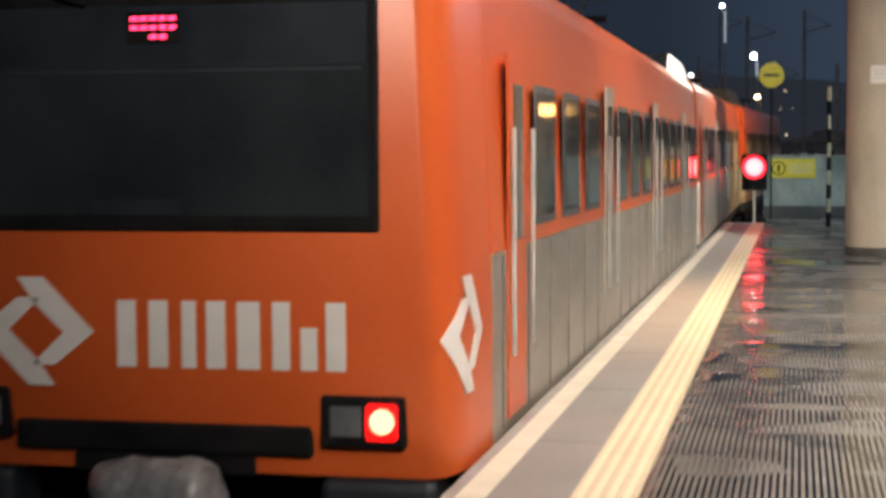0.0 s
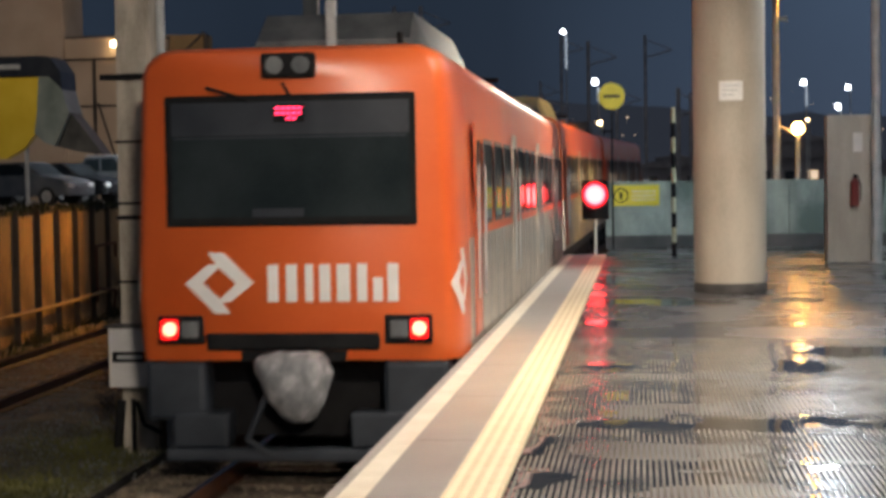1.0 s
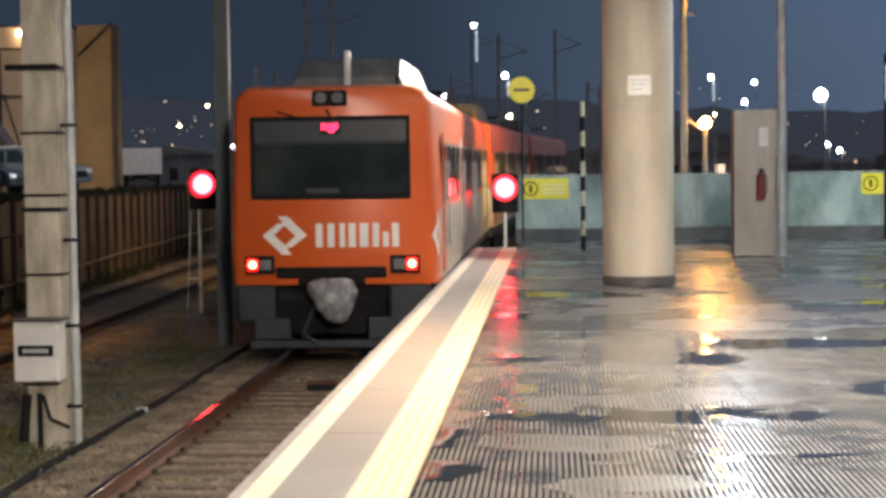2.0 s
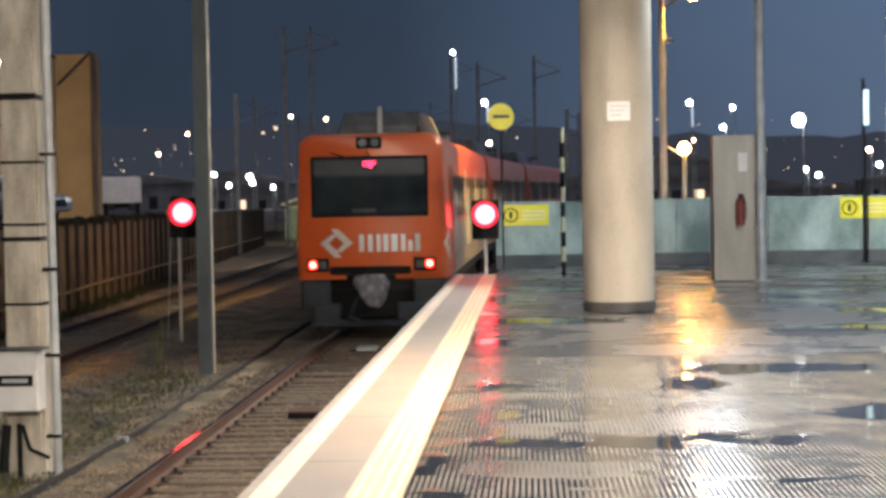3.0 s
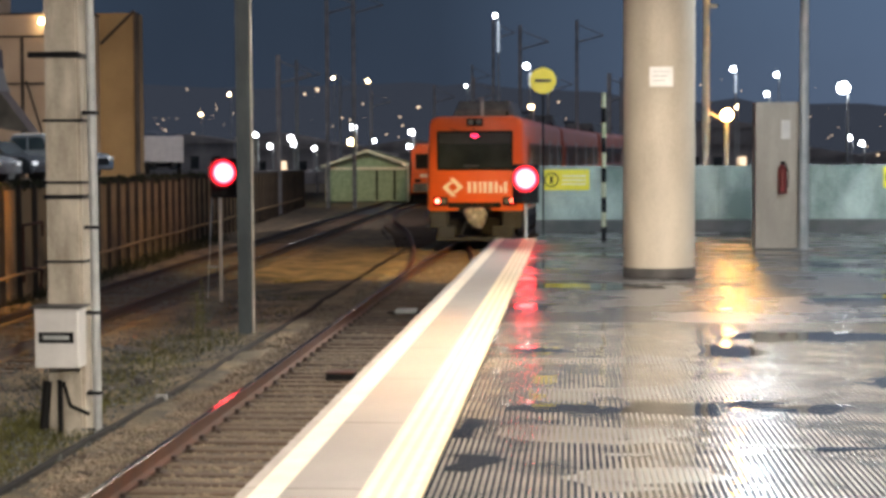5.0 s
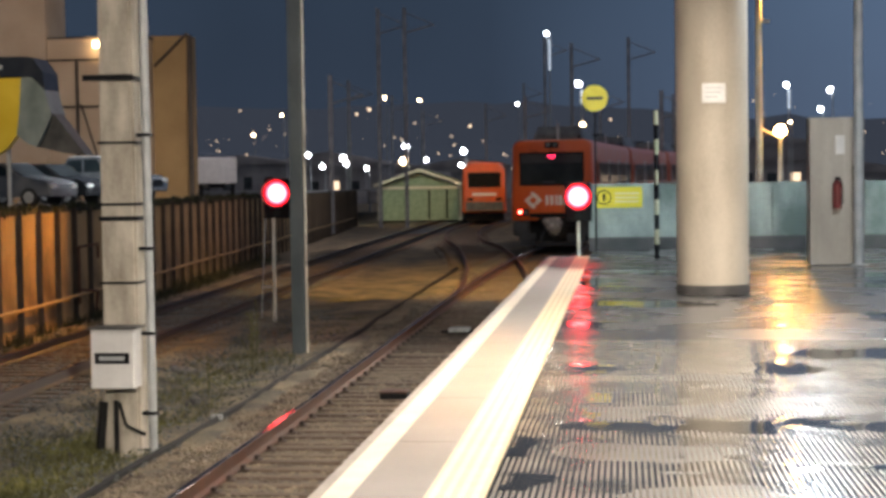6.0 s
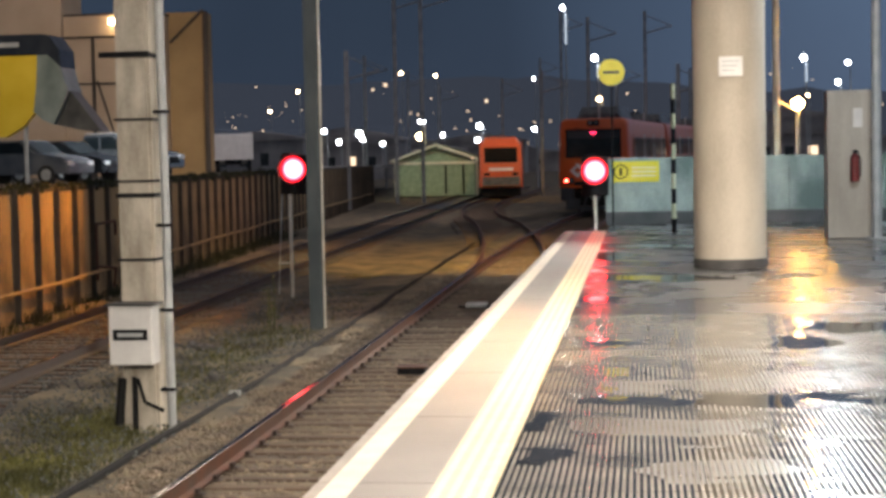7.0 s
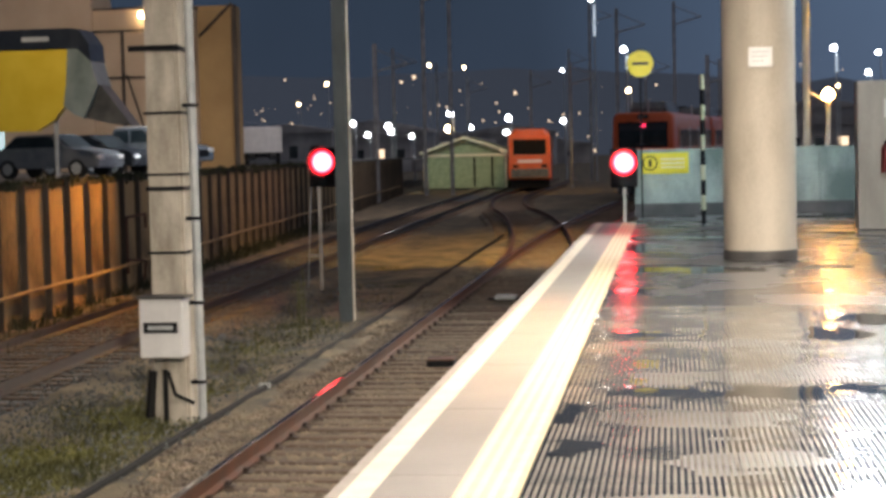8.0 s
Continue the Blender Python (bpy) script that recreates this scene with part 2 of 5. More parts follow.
def halo_lens(name, edge, core):
    """A lamp lens with bloom painted in: white-hot middle, deep red halo towards the rim."""
    m = bpy.data.materials.new(name)
    m.use_nodes = True
    n, l = m.node_tree.nodes, m.node_tree.links
    p = n["Principled BSDF"]
    tc, off, ln, ramp, bright = (n.new("ShaderNode" + k) for k in ("TexCoord", "VectorMath", "VectorMath", "ValToRGB", "MapRange"))
    off.operation, off.inputs[1].default_value = "MULTIPLY_ADD", (2, 0, 2)
    off.inputs[2].default_value = (-1, 0, -1)
    ln.operation = "LENGTH"
    l.new(tc.outputs["Generated"], off.inputs[0])
    l.new(off.outputs[0], ln.inputs[0])
    l.new(ln.outputs["Value"], ramp.inputs[0])
    ramp.color_ramp.elements[0].position, ramp.color_ramp.elements[0].color = 0.5, (1, 0.062, 0.062, 1)
    ramp.color_ramp.elements[1].position, ramp.color_ramp.elements[1].color = 0.85, (1, 0.006, 0.02, 1)
    for key, value in (("From Min", 0.62), ("From Max", 1.0), ("To Min", core), ("To Max", edge)):
        bright.inputs[key].default_value = value
    bright.interpolation_type = "SMOOTHERSTEP"
    l.new(ln.outputs["Value"], bright.inputs[0])
    p.inputs["Base Color"].default_value = (0.3, 0.01, 0.01, 1)
    l.new(ramp.outputs[0], p.inputs["Emission Color"])
    l.new(bright.outputs[0], p.inputs["Emission Strength"])
    return m


M["red_lamp"] = halo_lens("red_signal_lens", 0.5, 26)
M["tail_lamp"] = glow("tail_lamp_lens", (1.0, 0.075, 0.045), 26)
M["led"] = glow("red_led", (1.0, 0.03, 0.10), 9)
M["lamp_white"] = glow("white_lamp", (0.86, 0.93, 1.0), 26)
M["lamp_warm"] = glow("warm_lamp", (1.0, 0.72, 0.4), 26)
M["lamp_sodium"] = glow("sodium_lamp", (1.0, 0.5, 0.12), 26)
M["lamp_sodium_near"] = glow("near_sodium_lamp", (1.0, 0.5, 0.14), 75)
# dim glow for the light streaks painted below some far lamps
M["streak_glow"] = glow("white_streak", (0.8, 0.9, 1.0), 0.55)
M["town"] = glow("town_light", (1.0, 0.74, 0.5), 1.3)
M["doorway"] = glow("lit_doorway", (0.7, 0.95, 1.0), 0.55)
M["visor"] = material("sooty_visor", (0.03, 0.03, 0.03), (0.06, 0.06, 0.06), 0.7)
M["post_pale"] = material("pale_yellow_band", (0.5, 0.48, 0.3), (0.62, 0.6, 0.42), 0.5)
# red halo round the tail lamps, painted as a weakly glowing plate
M["tail_halo"] = glow("tail_lamp_halo", (1.0, 0.012, 0.012), 0.55)


# ---- mesh helpers ----
def part(name, bm, mat, parent=None, label=""):
    me = bpy.data.meshes.new(name)
    bm.to_mesh(me)
    bm.free()
    me.materials.append(M[mat])
    ob = new(name, me)
    if parent:
        ob.parent = parent
    return tagged(ob, label)


def shared(name, me, parent, m=None):
    ob = new(name, me)
    ob.parent = parent
    if m is not None:
        ob.matrix_basis = m
    return ob


def thing(name, m, label, category, group="", kind=""):
    ob = new(name)
    ob.matrix_basis = m
    return tagged(ob, label, category, group, kind)


def box(bm, x0, x1, y0, y1, z0, z1, bevel=0.0):
    r = bmesh.ops.create_cube(bm, size=1, matrix=Matrix.Translation(((x0 + x1) / 2, (y0 + y1) / 2, (z0 + z1) / 2)) @ Matrix.Diagonal((x1 - x0, y1 - y0, z1 - z0, 1)))
    if bevel:
        edges = list({e for v in r["verts"] for e in v.link_edges})
        bmesh.ops.bevel(bm, geom=edges, offset=bevel, segments=2, affect="EDGES", profile=0.5)
    return bm


def boxes(*specs, bevel=0.0):
    bm = bmesh.new()
    for s in specs:
        box(bm, *s, bevel=bevel)
    return bm


def tube(bm, a, b, r0, r1=None, n=12):
    a, b = Vector(a), Vector(b)
    d = b - a
    m = Matrix.Translation((a + b) / 2) @ d.to_track_quat("Z", "Y").to_matrix().to_4x4()
    bmesh.ops.create_cone(bm, cap_ends=True, segments=n, radius1=r0, radius2=r0 if r1 is None else r1, depth=d.length, matrix=m)
    return bm


def tubes(*specs, n=12):
    bm = bmesh.new()
    for a, b, r in specs:
        tube(bm, a, b, r, n=n)
    return bm


def ball(r, at=(0, 0, 0), sub=2):
    bm = bmesh.new()
    bmesh.ops.create_icosphere(bm, subdivisions=sub, radius=r, matrix=Matrix.Translation(at))
    return bm


def prism(points, y0, y1):
    """An outline in x and z, pushed from y0 to y1."""
    bm = bmesh.new()
    a = [bm.verts.new((x, y0, z)) for x, z in points]
    b = [bm.verts.new((x, y1, z)) for x, z in points]
    bm.faces.new(a)
    bm.faces.new(b[::-1])
    k = len(a)
    for i in range(k):
        bm.faces.new((a[(i + 1) % k], a[i], b[i], b[(i + 1) % k]))
    bmesh.ops.recalc_face_normals(bm, faces=bm.faces)
    return bm


def sweep(profile, line):
    """A profile in x and z along a line of (x, y, z)."""
    bm = bmesh.new()
    rings = [[bm.verts.new((x + p, y, z + q)) for p, q in profile] for x, y, z in line]
    k = len(profile)
    for r, s in zip(rings, rings[1:]):
        for i in range(k):
            bm.faces.new((r[i], r[(i + 1) % k], s[(i + 1) % k], s[i]))
    bm.faces.new(rings[0])
    bm.faces.new(rings[-1][::-1])
    bmesh.ops.recalc_face_normals(bm, faces=bm.faces)
    return bm


def smooth(ob, angle=35):
    for p in ob.data.polygons:
        p.use_smooth = True
    ob.data.set_sharp_from_angle(angle=radians(angle))
    return ob


# ---- ways of the tracks ----
def rise(y):
    return max(0.0, 0.0055 * (y - 18.7))


def main_way(y):
    return -3.07 + (0.00105 * (y - 34) ** 2 if y > 34 else 0.0)


def siding_way(y):
    u = max(0.0, min(1.0, (y - 34) / 66))
    return -3.07 - 6.15 * u * u * (3 - 2 * u)


def siding_rise(y):
    return rise(y) * max(0.0, min(1.0, (6 - abs(siding_way(y) - main_way(y))) / 3))


def left_way(y):
    return -9.1 - 0.035 * (y - 24)


def wall_way(y):
    return -11.0 - 0.085 * (y - 26.5)


RAIL = -1.12
# ---- ground and platform ----
def ground():
    xs = np.concatenate([np.linspace(-2500, -60, 8), np.linspace(-40, 8, 241), np.linspace(40, 2500, 8)])
    ys = np.concatenate([np.linspace(-60, 4, 12), np.linspace(5, 45, 110), np.linspace(47, 170, 50), np.linspace(250, 4500, 10)])
    bm = bmesh.new()
    grid = []
    for y in ys:
        row = []
        for x in xs:
            z = -1.36
            if -40 < x < 8 and 4 < y < 170:
                z += 0.05 * noise.noise((x * 0.7, y * 0.7, 0)) + 0.03 * noise.noise((x * 2.6, y * 2.6, 3))
                d1, d2 = abs(x - main_way(y)), abs(x - left_way(y))
                z += rise(y) * max(0.0, min(1.0, (6 - d1) / 3))
                z += 0.09 * max(0.0, min(1.0, (2.4 - min(d1, d2)) / 0.6)) - 0.22 * max(0.0, min(1.0, (1.45 - min(d1, d2)) / 0.3))
                if wall_way(y) - 0.2 > x:
                    z = -1.5
                if -6.6 < x < -4.7 and y < 40:
                    z += 0.05 * math.sin((x + 6.6) / 1.9 * math.pi)
            row.append(bm.verts.new((x, y, z)))
        grid.append(row)
    for r, s in zip(grid, grid[1:]):
        for i in range(len(xs) - 1):
            bm.faces.new((r[i], r[i + 1], s[i + 1], s[i]))
    ob = part("ground", bm, "earth")
    smooth(ob, 60)
    return tagged(ob, "damp dark earth with sparse grass beside the tracks", "ground", kind="structure")


def track(way, y0, y1, up, label, near, bed_mat="ballast", rail_mat="rail", sink=0.0, head_mat="rail_top"):
    root = thing("railway_track", Matrix(), label, "railway track", kind="structure")
    line = [(y0 + i * (y1 - y0) / 80) for i in range(81)]
    bed = sweep([(-1.7, RAIL - 0.5), (1.7, RAIL - 0.5), (1.55, RAIL - 0.21), (-1.55, RAIL - 0.21)], [(way(y), y, up(y) - sink) for y in line])
    part("ballast_bed", bed, bed_mat, root)
    for s in (-0.835, 0.835):
        prof = [(-0.07, -0.17), (0.07, -0.17), (0.07, -0.155), (0.012, -0.135), (0.012, -0.045), (0.036, -0.035), (0.036, -0.002), (-0.036, -0.002), (-0.036, -0.035), (-0.012, -0.045), (-0.012, -0.135), (-0.07, -0.155)]
        r = part("rail", sweep([(s + a, RAIL + b) for a, b in prof], [(way(y), y, up(y)) for y in line]), rail_mat, root)
        part("rail_head", sweep([(s - 0.03, RAIL - 0.002), (s + 0.03, RAIL - 0.002), (s + 0.026, RAIL + 0.002), (s - 0.026, RAIL + 0.002)], [(way(y), y, up(y)) for y in line]), head_mat, r)
    me = bpy.data.meshes.new("sleeper")
    bm = boxes((-1.35, 1.35, -0.08, 0.08, -0.33, -0.178), bevel=0.012)
    bm.to_mesh(me)
    bm.free()
    me.materials.append(M["sleeper"])
    rng = random.Random(5)
    y = near
    while y < min(y1, near + 80):
        shared("sleeper", me, root, pose(way(y) + rng.uniform(-.05, .05), y, RAIL + up(y) + rng.uniform(-0.022, 0), rng.uniform(-1, 1), 0, rng.uniform(-1.6, 1.6)))
        y += 0.42 + rng.uniform(-0.03, 0.03)
    return root


def stones(name, count, seed, inside, label, mat="stone", small=1.0):
    """Loose ballast stones, as one heap of small uneven solids."""
    rng = random.Random(seed)
    verts, faces = [], []
    octa = [(1, 0, 0), (-1, 0, 0), (0, 1, 0), (0, -1, 0), (0, 0, 1), (0, 0, -1)]
    tri = [(0, 2, 4), (2, 1, 4), (1, 3, 4), (3, 0, 4), (2, 0, 5), (1, 2, 5), (3, 1, 5), (0, 3, 5)]
    for _ in range(count):
        x, y, z = inside(rng)
        r = rng.uniform(0.016, 0.036) * small
        turn = Euler((rng.uniform(0, 6), rng.uniform(0, 6), rng.uniform(0, 6))).to_matrix()
        k = len(verts)
        for v in octa:
            w = turn @ Vector(v)
            w = w * (r * rng.uniform(0.7, 1.25))
            verts.append((x + w.x, y + w.y, z + w.z * 0.8))
        faces += [(a + k, b + k, c + k) for a, b, c in tri]
    me = bpy.data.meshes.new(name)
    me.from_pydata(verts, [], faces)
    me.materials.append(M[mat])
    return tagged(new(name, me), label, "gravel", kind="stuff")


def grass(count, seed):
    rng = random.Random(seed)
    verts, faces = [], []
    for _ in range(count):
        pick = rng.random()
        if pick < 0.2:
            x, y = rng.gauss(-5.5, 0.35), rng.gauss(16.6, 0.9)
        elif pick < 0.4:
            x, y = rng.gauss(-5.9, 0.45), rng.gauss(13.6, 1.0)
        else:
            x, y = rng.uniform(-7.2, -4.9), rng.uniform(9, 40)
        if noise.noise((x * 0.9, y * 0.6, 7)) < -0.05 and rng.random() < 0.8:
            continue
        h, w = rng.uniform(0.03, 0.13), rng.uniform(0.004, 0.011)
        a, lean = rng.uniform(0, 6.3), rng.uniform(0.01, 0.12)
        z = -1.35 + (0.05 * math.sin((x + 6.6) / 1.9 * math.pi) if -6.6 < x < -4.7 else 0)
        dx, dy = math.cos(a), math.sin(a)
        k = len(verts)
        verts += [(x - dy * w, y + dx * w, z), (x + dy * w, y - dx * w, z), (x + dx * lean * .5 + dy * w * .6, y + dy * lean * .5 - dx * w * .6, z + h * .6), (x + dx * lean, y + dy * lean, z + h)]
        faces += [(k, k + 1, k + 2), (k, k + 2, k + 3)]
    me = bpy.data.meshes.new("grass")
    me.from_pydata(verts, [], faces)
    me.materials.append(M["grass"])
    return tagged(new("grass", me), "sparse yellow-green grass tufts between the tracks", "grass", kind="stuff")


P_END = 33.7


def platform():
    root = thing("platform", Matrix(), "wet station platform with a pale edge and yellow tactile strip", "platform", kind="structure")
    part("platform_body", boxes((-1.40, 14, -25, P_END, -1.6, -0.16), (-0.7, 14, P_END, 37, -1.6, -0.03)), "dark_concrete", root)
    part("paving", boxes((-0.694, 14, -25, P_END, -0.15, -0.008), (-0.7, 14, P_END + .003, 37, -0.03, -0.004)), "paving", root)
    # edge slabs, each a piece
    me_k, me_s = bpy.data.meshes.new("kerb_stone"), bpy.data.meshes.new("edge_slab")
    for me, b, mat in ((me_k, (-1.575, -1.507, 0.002, 1.996, -0.155, 0), "kerb"), (me_s, (-1.505, -0.995, 0.003, 1.995, -0.155, -0.001), "edge_slab")):
        bm = boxes(b, bevel=0.006)
        bm.to_mesh(me)
        bm.free()
        me.materials.append(M[mat])
    y = -8.3
    while y < P_END - 1.9:
        shared("kerb_stone", me_k, root, pose(0, y, 0))
        shared("edge_slab", me_s, root, pose(0, y, 0))
        y += 2.0
    part("platform_line", boxes((-1.503, -1.365, -8, P_END - .2, 0.001, 0.004)), "line", root, "worn white edge line")
    # tactile tiles with raised bars along the edge
    bm = boxes((-0.147, 0.147, 0.0005, 0.2495, -0.15, 0.004))
    for i in range(4):
        cx = -0.105 + i * 0.07
        box(bm, cx - 0.018, cx + 0.018, 0.0, 0.25, 0.004, 0.010)
    me = bpy.data.meshes.new("tactile_tile")
    bm.to_mesh(me)
    bm.free()
    me.materials.append(M["tactile"])
    me.materials.append(M["tactile_base"])
    for p in me.polygons:
        if p.center.z < 0.0095:
            p.material_index = 1
    y = 4.0
    while y < P_END - 0.3:
        shared("tactile_tile", me, root, pose(-0.845, y, 0))
        y += 0.25
    return root


def ribbed_floor():
    """Ribbed anti-slip mats on the paving, in tiles, with grooves between the ribs."""
    root = thing("ribbed_mat", Matrix(), "dark ribbed anti-slip tiles on the wet platform floor", "floor tiles", kind="structure")
    step, n, length = 0.033, 30, 2.1
    bm, rib_rng = bmesh.new(), random.Random(31)
    box(bm, 0, n * step - 0.002, 0.0, length - 0.012, -0.006, -0.002)
    for i in range(n):
        x = i * step + 0.008
        box(bm, x, x + 0.0165, 0.0, length - 0.014, -0.002, 0.006 + rib_rng.uniform(-0.0004, 0.0003))
    me = bpy.data.meshes.new("ribbed_tile")
    bm.to_mesh(me)
    bm.free()
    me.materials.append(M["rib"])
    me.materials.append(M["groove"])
    # groove floors and rib sides take the near-black shade colour
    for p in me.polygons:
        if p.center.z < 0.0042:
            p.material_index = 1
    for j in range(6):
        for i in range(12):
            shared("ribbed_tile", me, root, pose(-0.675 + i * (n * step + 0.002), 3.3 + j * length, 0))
    return root


# dips in the floor where the rain stands: centre and half-widths
POOLS = ((-0.32, 13.3, 0.42, 0.35), (0.15, 10.3, 0.65, 0.2), (-0.58, 9.5, 0.16, 0.36), (-0.55, 8.3, 0.13, 0.28), (1.23, 13.4, 0.24, 0.6), (1.35, 10.4, 0.45, 0.2),
         (1.35, 8.9, 0.75, 0.1), (2.6, 11.6, 0.7, 0.4), (2.2, 14.6, 0.9, 0.5))


def puddles():
    """Rain water: one gently uneven sheet that stands over the ribs where the floor dips."""
    nx, ny = 200, 420
    x0, x1, y0, y1 = -0.685, 11.0, 3.0, 33.0
    bm = bmesh.new()
    g = []
    for j in range(ny + 1):
        y = y0 + (y1 - y0) * j / ny
        r = []
        for i in range(nx + 1):
            x = x0 + (x1 - x0) * i / nx
            h = noise.noise((x * 0.42, y * 0.8, 11)) + 0.55 * noise.noise((x * 1.1, y * 2.3, 4)) + 0.22 * noise.noise((x * 2.4, y * 6.5, 8))
            wx, wy = x + 0.3 * noise.noise((x * 1.7, y * 2.2, 21)), y + 0.35 * noise.noise((x * 1.9, y * 2.6, 33)) + 0.12 * noise.noise((x * 5, y * 7, 2))
            pool = max(math.exp(-((wx - cx) / rx) ** 2 - ((wy - cy) / ry) ** 2) for cx, cy, rx, ry in POOLS)
            z = -0.0012 + 0.0066 * h + 0.016 * pool if y < 15.8 else -0.0094 + 0.007 * h
            r.append(bm.verts.new((x, y, max(-0.01, min(0.0067, z)))))
        g.append(r)
    for r, s in zip(g, g[1:]):
        for i in range(nx):
            bm.faces.new((r[i], r[i + 1], s[i + 1], s[i]))
    ob = part("water", bm, "water")
    smooth(ob, 80)
    return tagged(ob, "thin rain puddles standing on the platform floor", "puddle", kind="stuff")


ground()
track(main_way, -12, 200, rise, "rusty broad-gauge railway track on timber sleepers and ballast", 6.0)
track(left_way, -12, 200, lambda y: 0.0, "second dark railway track beside the retaining wall", 12.0, "ballast_grey", "rail_dark")
track(siding_way, 37, 150, siding_rise, "turnout track curving away to the far siding", 47.0, sink=0.07, head_mat="rail")
platform()
ribbed_floor()
puddles()
stones("ballast_stones", 19000, 3, lambda r: (lambda y: (main_way(y) + r.uniform(-1.3, 1.3), y, RAIL + rise(y) - 0.207 + r.uniform(-0.02, 0.012)))(r.uniform(8, 45) if r.random() < .6 else r.uniform(9, 24)), "loose brown ballast stones between the rails")
stones("ballast_stones", 12000, 6, lambda r: (lambda y: (r.uniform(-5.0, -4.1), y, -1.285 + rise(y) * 0.9 + r.uniform(-0.02, 0.015)))(r.uniform(8, 40) if r.random() < .5 else r.uniform(9, 24)), "tan gravel shoulder beside the track")
stones("ballast_stones", 9000, 4, lambda r: (lambda y: (left_way(y) + r.uniform(-1.9, 2.2), y, RAIL - 0.19))(r.uniform(17, 50)), "loose grey ballast stones along the second track", "gravel")
stones("gravel", 7000, 8, lambda r: (r.uniform(-7.6, -4.8), r.uniform(10, 36), -1.30 + 0.12 * math.sin(1.4) * 0.5 + r.uniform(-0.05, 0.02)), "scattered grey gravel on the earth strip", "gravel", 0.75)
grass(34000, 9)


# ---- station roof, column, end wall ----
def station_roof():
    root = thing("station_roof", Matrix(), "concrete platform roof slab carried by round columns", "roof", kind="structure")
    part("roof_slab", boxes((-1.2, 12, -25, 25.5, 5.6, 5.9)), "roof", root)
    return root


def batten_lamp(y):
    root = thing("batten_lamp", pose(1.2, y, 5.0), "white fluorescent batten hanging under the platform roof", "lamp", "roof lamps")
    part("housing", boxes((-0.15, 0.15, -1.2, 1.2, 0.02, 0.1), bevel=0.01), "cabinet", root)
    for s in (-0.8, 0.8):
        part("rod", tubes(((0, s, 0.1), (0, s, 0.6), 0.012)), "galv", root)
    return root


def column(x, y):
    root = thing("column", pose(x, y, 0), "round beige concrete column with a dark base band", "column")
    bm = bmesh.new()
    for z0, z1 in ((0.13, 3.45), (3.462, 5.6)):
        tube(bm, (0, 0, z0), (0, 0, z1), 0.485, n=48)
    tube(bm, (0, 0, 3.44), (0, 0, 3.47), 0.478, n=48)
    smooth(part("shaft", bm, "column", root))
    smooth(part("base_band", tube(bmesh.new(), (0, 0, 0), (0, 0, 0.13), 0.492, n=48), "dark_concrete", root))
    s = part("notice", boxes((-0.155, 0.155, -0.50, -0.478, 2.55, 2.81), bevel=0.002), "cabinet", root, "small white notice plate")
    for i in range(3):
        part("text_bar", boxes((-0.11, 0.11 - 0.03 * i, -0.504, -0.501, 2.74 - i * 0.06, 2.757 - i * 0.06)), "galv", s)
    return root


def end_wall():
    root = thing("wall_end", Matrix(), "weathered grey-green concrete wall across the platform end", "wall", kind="structure")
    x = -0.78
    while x < 13:
        part("wall_panel", boxes((x, x + 1.985, 36.4, 36.58, 0.285, 1.47), bevel=0.008), "wall_green", root)
        x += 2.0
    part("plinth", boxes((-0.78, 14, 36.33, 36.6, -0.02, 0.283)), "dark_concrete", root)
    return root


def warning_sign(x, z, w, h, y):
    root = thing("warning_sign", pose(x, y, z), "yellow rectangular warning sign with a black round pictogram", "sign")
    part("plate", boxes((-w / 2, w / 2, -0.012, 0, -h / 2, h / 2), bevel=0.003), "yellow_sign", root)
    cx = -w / 2 + 0.2
    bm = bmesh.new()
    for i in range(20):
        a, b = i / 20 * 2 * math.pi, (i + 1) / 20 * 2 * math.pi
        tube(bm, (cx + .15 * math.cos(a), -0.016, .15 * math.sin(a)), (cx + .15 * math.cos(b), -0.016, .15 * math.sin(b)), 0.014, n=6)
    part("ring", bm, "black", root)
    part("pictogram", boxes((cx - 0.03, cx + 0.03, -0.018, -0.013, -0.08, 0.08)), "black", root)
    for i in range(3):
        part("text_bar", boxes((cx + 0.24, w / 2 - 0.08, -0.0165, -0.0125, 0.07 - i * 0.09, 0.1 - i * 0.09)), "tactile", root)
    return root


def striped_post(x, y, h):
    root = thing("striped_post", pose(x, y, 0), "slim post striped black and pale yellow", "post")
    n = 10
    for i in range(n):
        z0, z1 = h * i / n, h * (i + 1) / n
        part("band", tube(bmesh.new(), (0, 0, z0), (0, 0, z1), 0.047, n=14), "post_pale" if i % 2 else "black", root)
    return root


def disc_sign(x, y):
    root = thing("disc_sign", pose(x, y, -1.3), "round yellow disc sign with a dark bar on a dark post", "sign")
    part("post", tube(bmesh.new(), (0, 0.06, 0), (0, 0.06, 4.9), 0.02), "black", root)
    bm = bmesh.new()
    tube(bm, (0, 0, 4.60), (0, 0.03, 4.60), 0.285, n=40)
    part("disc", bm, "yellow_sign", root)
    part("bar", boxes((-0.17, 0.17, -0.006, -0.002, 4.57, 4.63)), "fence_post", root)
    return root


